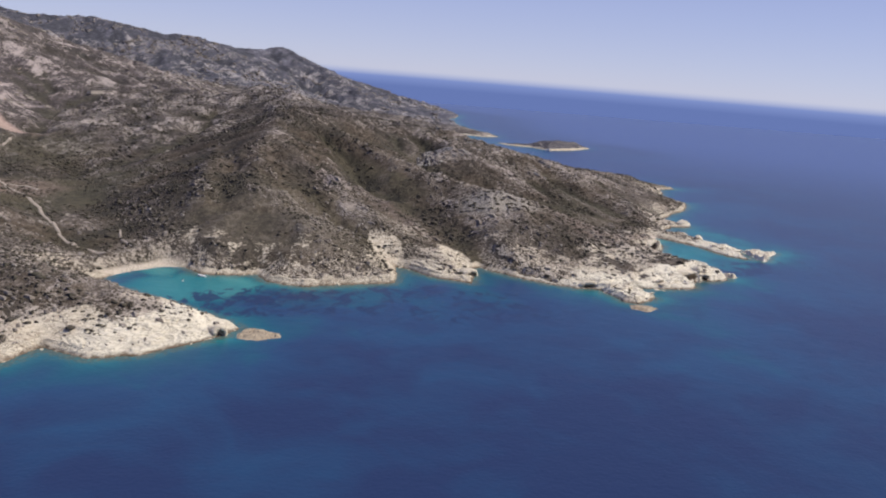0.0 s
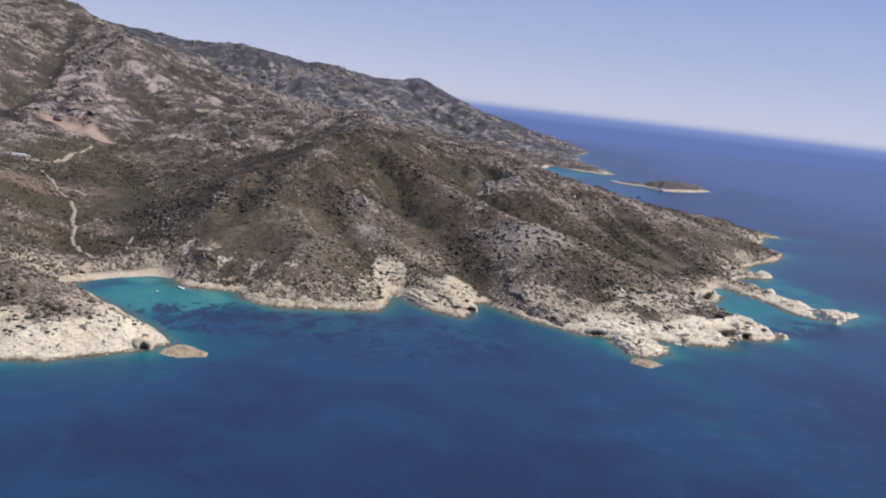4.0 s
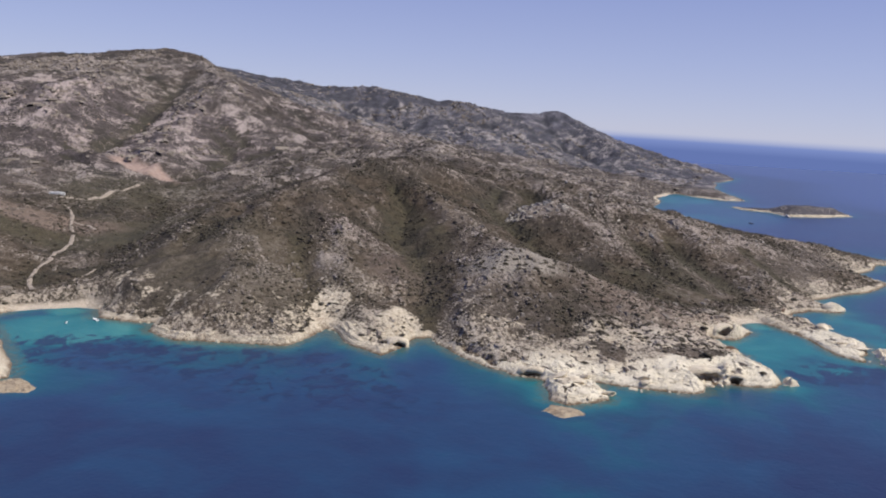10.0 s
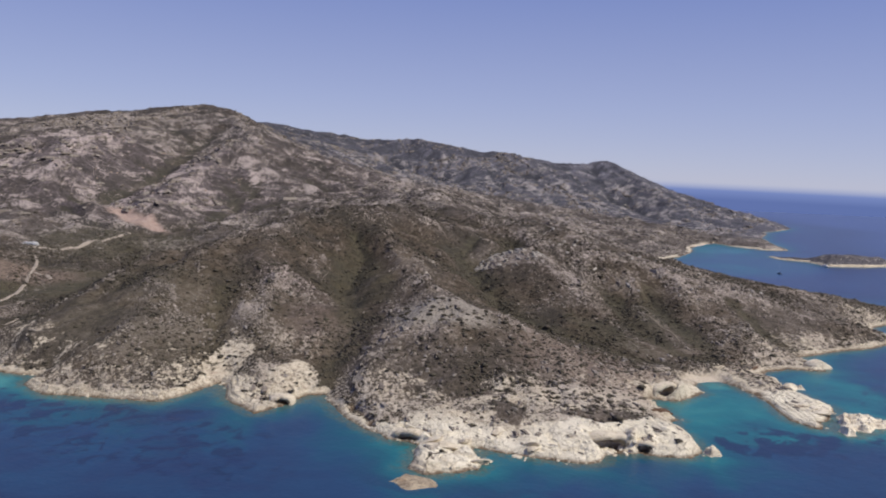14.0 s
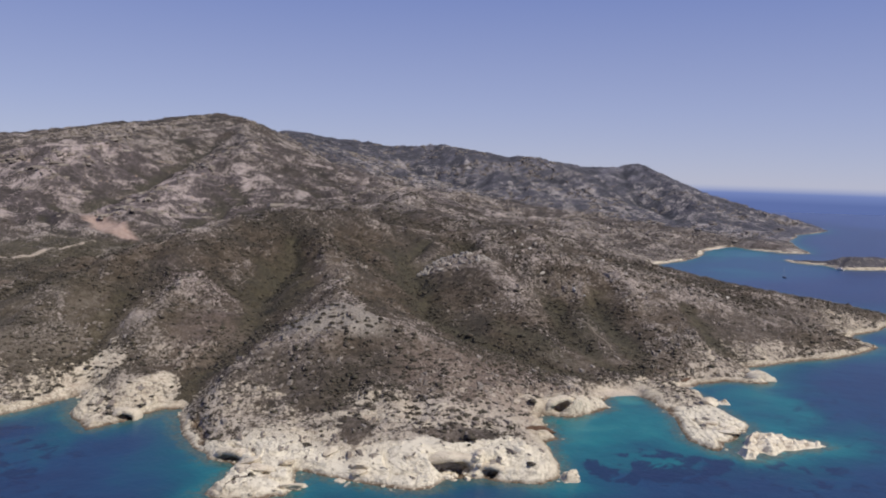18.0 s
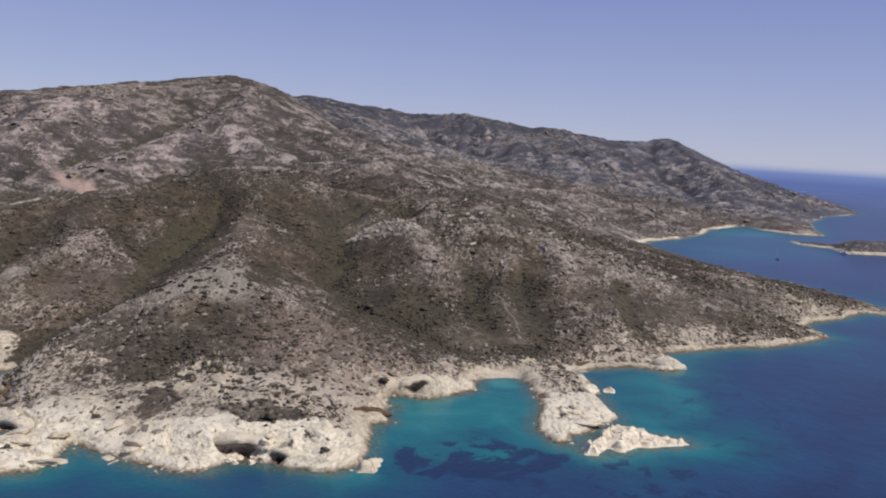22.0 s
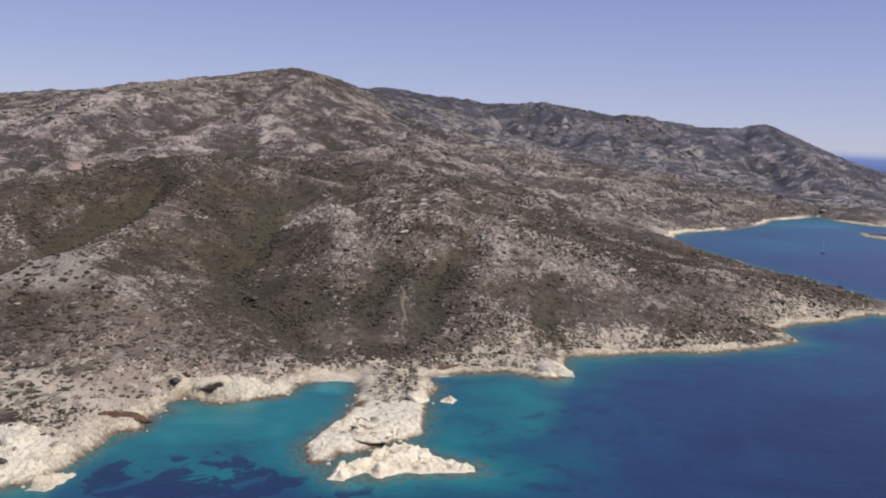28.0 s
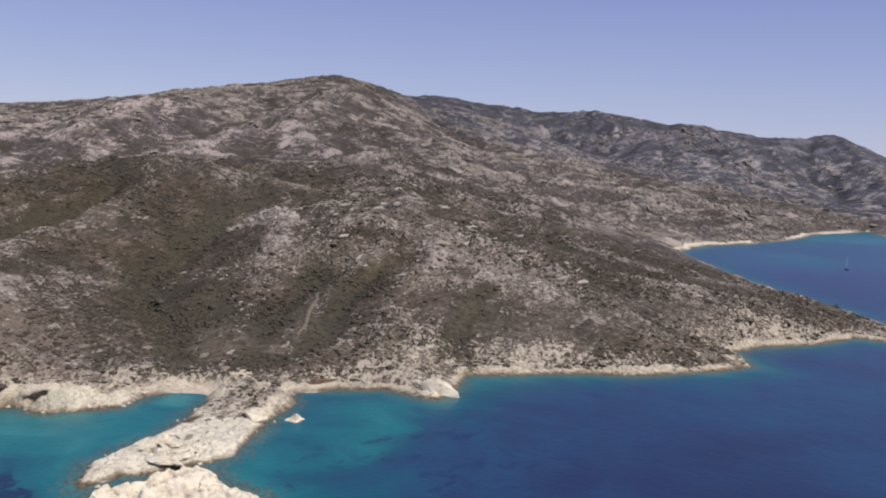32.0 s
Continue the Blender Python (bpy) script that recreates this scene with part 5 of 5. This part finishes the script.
def scrub_density(x, y, z, d):
    g = ground_layers(x, y, z, d)
    p = 0.24 + 1.7 * (fbm(x, y, 60, 4, 501) - 0.46) + 0.35 * g["dense"]
    p = p * (1 - (0.97 - 0.2 * smooth(12, 30, d)) * smooth(0.3, 0.7, g["pale"])) * (1 - 0.8 * g["scree"]) * (1 - 0.45 * np.clip(g["stony"], 0, 1)) * (1 - g["sand"]) * (1 - 0.9 * g["red"]) * (1 - 0.4 * g["green"])
    return np.where(d > 6, np.clip(p, 0, 1), 0)


def stone_density(x, y, z, d):
    g = ground_layers(x, y, z, d)
    p = 1.5 * (g["rocky"] - 0.22) * (fbm(x, y, 22, 3, 513) - 0.15) - 0.3 * g["green"] + 0.03
    return np.where((d > 8) & (g["sand"] < 0.1), np.clip(p, 0, 1), 0)


def octa():
    v = np.array([(1, 0, 0), (0, 1, 0), (-1, 0, 0), (0, -1, 0), (0.1, 0, 0.9), (0, 0, -0.7), (0.75, 0.75, 0.25), (-0.7, -0.7, 0.3)], float)
    return v, np.array([(0, 6, 4), (6, 1, 4), (1, 2, 4), (2, 7, 4), (7, 3, 4), (3, 0, 4), (0, 3, 5), (1, 6, 5), (6, 0, 5), (2, 1, 5), (3, 7, 5), (7, 2, 5)])


sv, sf = ico()
ov, of = octa()
bv, bf = block()
rng = np.random.default_rng(77)
near = sow(260000, (-700, 500, 480, 1760), 1, scrub_density)
scatter("low_scrub", scrub_leaf, near + (0, 0, 0.2), rng.gamma(2.0, 0.42, len(near)) + 0.3, ov, of, 0.55, "low dark olive-brown scrub covering the slopes", 11)
back = sow(60000, (-1900, 0, 1100, 3300), 2, lambda x, y, z, d: scrub_density(x, y, z, d) * ((x < -700) | (y > 1760)))
scatter("hill_scrub", scrub_leaf, back + (0, 0, 0.2), rng.uniform(1.0, 2.4, len(back)), sv, sf, 0.45, "dark scrub on the mountain behind", 12)
stones = sow(170000, (-700, 490, 480, 1760), 3, stone_density)
scatter("field_stones", loose_stone, stones + (0, 0, 0.3), rng.gamma(3, 0.27, len(stones)) + 0.35, bv, bf, 0.7, "grey and tan stones strewn on the hillside", 13, (2.2, (1.0, 2.6)), True)
crag = sow(170000, (-1900, 0, 1100, 3900), 4, lambda x, y, z, d: stone_density(x, y, z, d) * ((x < -700) | (y > 1760)))
scatter("mountain_stones", loose_stone, crag + (0, 0, 0.6), rng.gamma(3, 0.8, len(crag)) + 1.0, bv, bf, 0.5, "tan rock outcrops streaking the mountain slopes", 14, (2.2, (1.0, 3.0)), True)


# ---- tracks, hut and boats ----
def plain(name, colour, rough=0.6, spec=0.3, grain=0.15, scale=3.0):
    m, n, l, b = material(name, rough, spec)
    w = Weave(m)
    l.new(w.mix(w.step(w.noise(scale, 4), 0.35, 0.7), tuple(c * (1 - grain) for c in colour), colour), b.inputs["Base Color"])
    return m


dust = plain("pale_dust", (0.40, 0.335, 0.27), 0.95, 0.1, 0.35, 0.4)
washed_soil = plain("washed_soil", (0.20, 0.165, 0.125), 0.95, 0.1, 0.35, 0.5)
white_paint = plain("white_paint", (0.80, 0.79, 0.76), 0.4, 0.4, 0.05)
whitewash = plain("whitewash", (0.78, 0.76, 0.72), 0.8, 0.2, 0.12)
navy_paint = plain("navy_paint", (0.03, 0.05, 0.13), 0.35, 0.5, 0.1)
spar_metal = plain("spar_metal", (0.55, 0.55, 0.56), 0.35, 0.5, 0.1)
dark_glass = plain("dark_glass", (0.02, 0.025, 0.03), 0.1, 0.6, 0.1)
wood_brown = plain("deck_wood", (0.30, 0.19, 0.11), 0.7, 0.3, 0.3)
canvas_blue = plain("canvas_blue", (0.05, 0.09, 0.22), 0.9, 0.1, 0.15)


def part(name, bm, mat, parent, label=""):
    me = bpy.data.meshes.new(name)
    bm.to_mesh(me)
    bm.free()
    me.materials.append(mat)
    ob = new(name, me)
    ob.parent = parent
    return tagged(ob, label) if label else ob


def box(size, at, bevel=0.06, taper=1.0):
    bm = bmesh.new()
    bmesh.ops.create_cube(bm, size=1.0)
    for v in bm.verts:
        k = taper if v.co.z > 0 else 1.0
        v.co = Vector((v.co.x * size[0] * k + at[0], v.co.y * size[1] * k + at[1], v.co.z * size[2] + at[2]))
    if bevel:
        bmesh.ops.bevel(bm, geom=bm.edges[:], offset=bevel, segments=2, affect='EDGES')
    return bm


def rod(a, b, r, sides=8):
    bm = bmesh.new()
    a, b = Vector(a), Vector(b)
    m = Matrix.Translation((a + b) / 2) @ (b - a).to_track_quat('Z', 'Y').to_matrix().to_4x4()
    bmesh.ops.create_cone(bm, cap_ends=True, segments=sides, radius1=r, radius2=r * 0.7, depth=(b - a).length, matrix=m)
    return bm


def hull(long, wide, high, keel=0.4):
    """A boat's hull along y, bow at +y, with sheer and a flat transom."""
    bm = bmesh.new()
    rings = []
    for k in range(11):
        s = k / 10
        half = wide / 2 * (1 - max(0, (s - 0.42) / 0.58) ** 2.4) * (0.82 + 0.18 * min(1, s / 0.3))
        half = max(half, 0.03)
        top = high * (0.85 + 0.35 * s ** 2)
        y = long * (s - 0.5)
        pts = [(-half, top), (-half * 0.96, top * 0.45), (-half * 0.6, -keel * 0.5), (0, -keel), (half * 0.6, -keel * 0.5), (half * 0.96, top * 0.45), (half, top)]
        rake = 0.5 * high * s ** 3
        rings.append([bm.verts.new((x, y + rake * max(z, 0) / high, z)) for x, z in pts])
    for a, b in zip(rings, rings[1:]):
        for i in range(6):
            bm.faces.new((a[i], a[i + 1], b[i + 1], b[i]))
        bm.faces.new((a[6], a[0], b[0], b[6]))
    bm.faces.new(rings[0])
    bm.faces.new(rings[-1][::-1])
    bmesh.ops.recalc_face_normals(bm, faces=bm.faces[:])
    return bm


def sailing_yacht(x, y, turn, long, paint, label):
    top = tagged(new("sailing_yacht"), label, "boat", "yachts at anchor")
    top.matrix_world = pose(x, y, 0, 0, 0, turn)
    wide, high = long * 0.29, long * 0.095
    part("hull", hull(long, wide, high), paint, top)
    part("deck", box((wide * 0.74, long * 0.72, 0.12), (0, -long * 0.08, high * 0.98)), wood_brown, top, "pale wooden deck")
    cabin = part("cabin", box((wide * 0.52, long * 0.34, 0.7), (0, long * 0.04, high + 0.35), 0.12, 0.86), white_paint, top, "white cabin roof")
    for side in (-1, 1):
        part("window", box((0.05, long * 0.24, 0.25), (side * wide * 0.258, long * 0.04, high + 0.38), 0), dark_glass, cabin, "dark cabin window")
    mast = part("mast", rod((0, long * 0.1, high), (0, long * 0.1, high + long * 1.2), 0.13), spar_metal, top, "tall metal mast")
    part("spreader", rod((-wide * 0.3, long * 0.1, high + long * 0.7), (wide * 0.3, long * 0.1, high + long * 0.7), 0.04, 6), spar_metal, mast)
    boom = part("boom", rod((0, long * 0.1, high + 1.7), (0, -long * 0.34, high + 1.6), 0.1), spar_metal, top)
    part("sail_cover", rod((0, long * 0.08, high + 1.95), (0, -long * 0.3, high + 1.85), 0.26), canvas_blue, boom, "blue folded sail cover")
    part("forestay", rod((0, long * 0.49, high * 1.2), (0, long * 0.1, high + long * 1.17), 0.09, 6), white_paint, top, "furled white foresail")
    part("backstay", rod((0, -long * 0.49, high), (0, long * 0.1, high + long * 1.19), 0.02, 5), spar_metal, top)
    part("sprayhood", box((wide * 0.5, long * 0.09, 0.6), (0, -long * 0.16, high + 0.55), 0.15, 0.8), canvas_blue, top, "blue canvas sprayhood")


def motor_yacht(x, y, turn, long, label):
    top = tagged(new("motor_yacht"), label, "boat", "yachts at anchor")
    top.matrix_world = pose(x, y, 0, 0, 0, turn)
    wide, high = long * 0.27, long * 0.13
    part("hull", hull(long, wide, high), white_paint, top)
    part("deck", box((wide * 0.8, long * 0.74, 0.12), (0, -long * 0.1, high * 0.98)), wood_brown, top, "pale wooden deck")
    low = part("deckhouse", box((wide * 0.72, long * 0.5, 1.9), (0, -long * 0.04, high + 0.95), 0.2, 0.88), white_paint, top, "white deckhouse")
    for side in (-1, 1):
        part("window", box((0.06, long * 0.36, 0.6), (side * wide * 0.345, -long * 0.04, high + 1.15), 0), dark_glass, low, "dark side window")
    part("windscreen", box((wide * 0.55, 0.06, 0.7), (0, long * 0.205, high + 1.2), 0), dark_glass, low, "dark windscreen")
    part("flybridge", box((wide * 0.6, long * 0.3, 0.8), (0, -long * 0.1, high + 2.3), 0.15, 0.92), white_paint, top)
    part("sun_roof", box((wide * 0.62, long * 0.24, 0.12), (0, -long * 0.12, high + 4.1), 0.05), white_paint, top)
    for sx in (-1, 1):
        for sy in (-0.22, -0.02):
            part("roof_post", rod((sx * wide * 0.27, long * sy, high + 2.6), (sx * wide * 0.27, long * sy, high + 4.1), 0.06, 6), spar_metal, top)
    part("radar_mast", rod((0, -long * 0.18, high + 4.1), (0, -long * 0.2, high + 6.2), 0.09, 6), spar_metal, top)
    part("bathing_platform", box((wide * 0.8, long * 0.07, 0.15), (0, -long * 0.53, 0.45), 0.05), wood_brown, top)


def small_boat(x, y, turn, long, label):
    top = tagged(new("motor_boat"), label, "boat", "small boats in the bay")
    top.matrix_world = pose(x, y, 0, 0, 0, turn)
    wide, high = long * 0.36, long * 0.13
    part("hull", hull(long, wide, high, 0.25), white_paint, top)
    part("bench", box((wide * 0.7, 0.4, 0.25), (0, -long * 0.12, high + 0.05), 0.04), wood_brown, top, "wooden bench")
    part("console", box((wide * 0.35, 0.5, 0.7), (0, long * 0.06, high + 0.35), 0.06, 0.85), white_paint, top)
    part("windscreen", box((wide * 0.4, 0.04, 0.35), (0, long * 0.1, high + 0.85), 0), dark_glass, top)
    engine = part("outboard_engine", box((0.4, 0.45, 0.7), (0, -long * 0.53, high + 0.25), 0.1, 0.8), navy_paint, top, "dark outboard engine")
    part("propeller_leg", box((0.14, 0.2, 0.9), (0, -long * 0.53, -0.2), 0.03), spar_metal, engine)


sailing_yacht(247, 2077, 35, 15.0, navy_paint, "dark-hulled sailing yacht at anchor in the bay")
motor_yacht(314, 2316, 62, 19.0, "white motor yacht moored beside the low island")
small_boat(-205, 719, 70, 8.0, "white motor boat moored close to the shore")
small_boat(-216, 699, 20, 4.5, "small white dinghy floating off the beach")


def farm_hut(x, y, turn, long, label):
    top = tagged(new("stone_hut"), label, "hut", "huts in the valley")
    z = min(height_at(x + dx, y + dy) for dx in (-3, 3) for dy in (-3, 3))
    top.matrix_world = pose(x, y, z, 0, 0, turn)
    deep, high = long * 0.5, 3.0
    for side in (-1, 1):
        part("wall", box((long, 0.5, high + 1), (0, side * (deep / 2 - 0.25), high / 2 - 0.5), 0.04), whitewash, top)
        part("wall", box((0.5, deep - 1.0, high + 1), (side * (long / 2 - 0.25), 0, high / 2 - 0.5), 0.04), whitewash, top)
    roof = part("roof", box((long + 0.4, deep + 0.4, 0.35), (0, 0, high + 0.18), 0.06), whitewash, top, "flat white roof")
    part("parapet", box((long + 0.4, 0.25, 0.35), (0, -deep / 2 - 0.05, high + 0.5), 0.03), whitewash, roof)
    part("chimney", box((0.7, 0.7, 1.1), (long * 0.32, deep * 0.2, high + 0.85), 0.05), whitewash, roof)
    door = part("door", box((1.0, 0.12, 2.05), (-long * 0.12, -deep / 2 - 0.04, 1.02), 0.02), canvas_blue, top, "blue wooden door")
    part("handle", box((0.06, 0.1, 0.2), (-long * 0.12 + 0.38, -deep / 2 - 0.13, 1.0), 0), spar_metal, door)
    for k in (-0.36, 0.12, 0.34):
        win = part("window", box((0.9, 0.1, 0.9), (long * k, -deep / 2 - 0.03, 1.7), 0.02), canvas_blue, top)
        part("pane", box((0.7, 0.06, 0.7), (long * k, -deep / 2 - 0.08, 1.7), 0), dark_glass, win)


farm_hut(-640, 1062, 30, 17.0, "long low whitewashed hut with a flat roof")
farm_hut(-626, 1060, 35, 8.0, "small whitewashed shed beside the hut")


def track(name, way, wide, label, seed, mat=None):
    """A beaten strip that lies on the ground along a way in the plan."""
    pts = []
    for (ax, ay), (bx, by) in zip(way, way[1:]):
        n = max(2, int(math.hypot(bx - ax, by - ay) / 2.5))
        pts += [(ax + (bx - ax) * k / n, ay + (by - ay) * k / n) for k in range(n)]
    pts = np.array(pts + [way[-1]])
    pts = pts + 3.0 * np.stack([fbm(pts[:, 0], pts[:, 1], 25, 2, seed) - 0.5, fbm(pts[:, 0], pts[:, 1], 25, 2, seed + 5) - 0.5], -1)
    t = np.gradient(pts, axis=0)
    t /= np.linalg.norm(t, axis=1)[:, None]
    n = np.stack([-t[:, 1], t[:, 0]], -1)
    w = wide * (0.6 + 0.8 * fbm(pts[:, 0], pts[:, 1], 12, 2, seed + 9))[:, None]
    rows = [pts + n * w * k for k in (-0.62, -0.5, 0, 0.5, 0.62)]
    co = []
    for k, r in enumerate(rows):
        z = ground_top(r[:, 0], r[:, 1]) + (0.0 if k in (0, 4) else 0.45)
        co.append(np.stack([r[:, 0], r[:, 1], z], -1))
    m = len(pts)
    co = np.stack(co, 1).reshape(-1, 3)
    i = np.arange(m * 5).reshape(m, 5)
    quad = np.stack([i[:-1, :-1], i[:-1, 1:], i[1:, 1:], i[1:, :-1]], -1).reshape(-1, 4)
    tagged(mesh_arrays(name, co, quad, mat or dust), label, "track", kind="structure")


def ground_top(x, y):
    """Height of the ground sheet itself, between its grid lines."""
    i = np.clip(np.searchsorted(gxs, x) - 1, 0, len(gxs) - 2)
    j = np.clip(np.searchsorted(gys, y) - 1, 0, len(gys) - 2)
    fu, fv = (x - gxs[i]) / (gxs[i + 1] - gxs[i]), (y - gys[j]) / (gys[j + 1] - gys[j])
    return (GZ[i, j] * (1 - fu) + GZ[i + 1, j] * fu) * (1 - fv) + (GZ[i, j + 1] * (1 - fu) + GZ[i + 1, j + 1] * fu) * fv


track("road_to_beach", [(-600, 1040), (-563, 1020), (-500, 962), (-478, 945), (-445, 909), (-420, 868), (-394, 838), (-372, 800), (-350, 776), (-330, 757), (-300, 740)], 3.4,
      "pale dusty track winding down the valley to the beach", 601)
track("road_branch", [(-520, 985), (-500, 990), (-478, 978)], 3.5, "short pale branch of the track", 611)
track("road_to_quarry", [(-622, 1052), (-604, 1085), (-611, 1129), (-624, 1183), (-639, 1237), (-652, 1256), (-665, 1250)], 3.2, "pale dirt road from the hut to the bare red slope", 621)
track("footpath_beach", [(-322, 831), (-308, 794), (-285, 765), (-272, 752)], 2.0, "narrow footpath behind the beach", 631)
track("rain_gully_scar", [(190, 1235), (196, 1228), (208, 1221), (222, 1206), (240, 1192), (250, 1180)], 2.2, "pale washed-out scar in the green gully", 641, washed_soil)


# ---- single shrubs that stand apart on bare ground ----
def shrub_shape(seed):
    """A rounded bush: short forked stems and a crown of many small leaf clumps."""
    rnd = random.Random(seed)
    top = new("shrub")
    stems = bmesh.new()
    for k in range(4):
        a = k * 1.57 + rnd.uniform(-0.4, 0.4)
        tip = Vector((0.45 * math.cos(a), 0.45 * math.sin(a), 0.55))
        m = Matrix.Translation(tip / 2) @ tip.to_track_quat('Z', 'Y').to_matrix().to_4x4()
        bmesh.ops.create_cone(stems, cap_ends=True, segments=5, radius1=0.07, radius2=0.03, depth=tip.length, matrix=m)
    part("stem", stems, wood_brown, top, "short brown forked stems")
    v, f = [], []
    for k in range(70):
        a, r, h = rnd.uniform(0, 6.28), math.sqrt(rnd.random()), rnd.random()
        lim = math.sqrt(max(0.05, 1 - (h - 0.35) ** 2 * 1.9))
        c = Vector((r * lim * math.cos(a), r * lim * math.sin(a), 0.15 + 0.85 * h * (1 - 0.35 * r)))
        size = rnd.uniform(0.14, 0.27)
        base = len(v)
        for p in ov:
            v.append(c + Vector(p) * size * rnd.uniform(0.7, 1.3))
        f += [tuple(int(i) + base for i in t) for t in of]
    me = bpy.data.meshes.new("crown")
    me.from_pydata(v, [], f)
    me.materials.append(scrub_leaf)
    crown = new("crown", me)
    crown.parent = top
    return top


def plant_shrubs(count, place, sizes, label, group, seed):
    rnd = random.Random(seed)
    kinds = [tagged(shrub_shape(seed * 7 + k), label, "shrub", group) for k in range(3)]
    for k in range(count):
        x, y, z = place(rnd)
        r = rnd.uniform(*sizes)
        ob = kinds[k] if k < 3 else copy_thing(kinds[k % 3], pose(0, 0, 0))
        ob.matrix_basis = Matrix.LocRotScale((x, y, z - 0.1), Euler((0, 0, rnd.uniform(0, 6.28))), (r, r, r * rnd.uniform(0.7, 1.0)))


plant_shrubs(60, around(82, 972, 46, 28, 15), (1.2, 2.4), "dark rounded shrub alone on the bare grey scree", "shrubs on the scree", 21)
plant_shrubs(40, around(225, 890, 55, 22, 15), (1.0, 2.2), "dark shrub on the pale stony ground of the point", "shrubs on the point", 22)
plant_shrubs(36, around(-200, 560, 45, 20, 40), (1.0, 2.0), "low dark shrub on the pale headland", "shrubs on the headland", 23)
plant_shrubs(30, around(-420, 880, 110, 40, 55), (1.4, 3.0), "olive-green bush in the valley behind the beach", "bushes in the valley", 24)
plant_shrubs(24, around(205, 1180, 45, 14, -35), (1.4, 2.8), "green bush crowded in the gully above the cove", "bushes in the gully", 25)
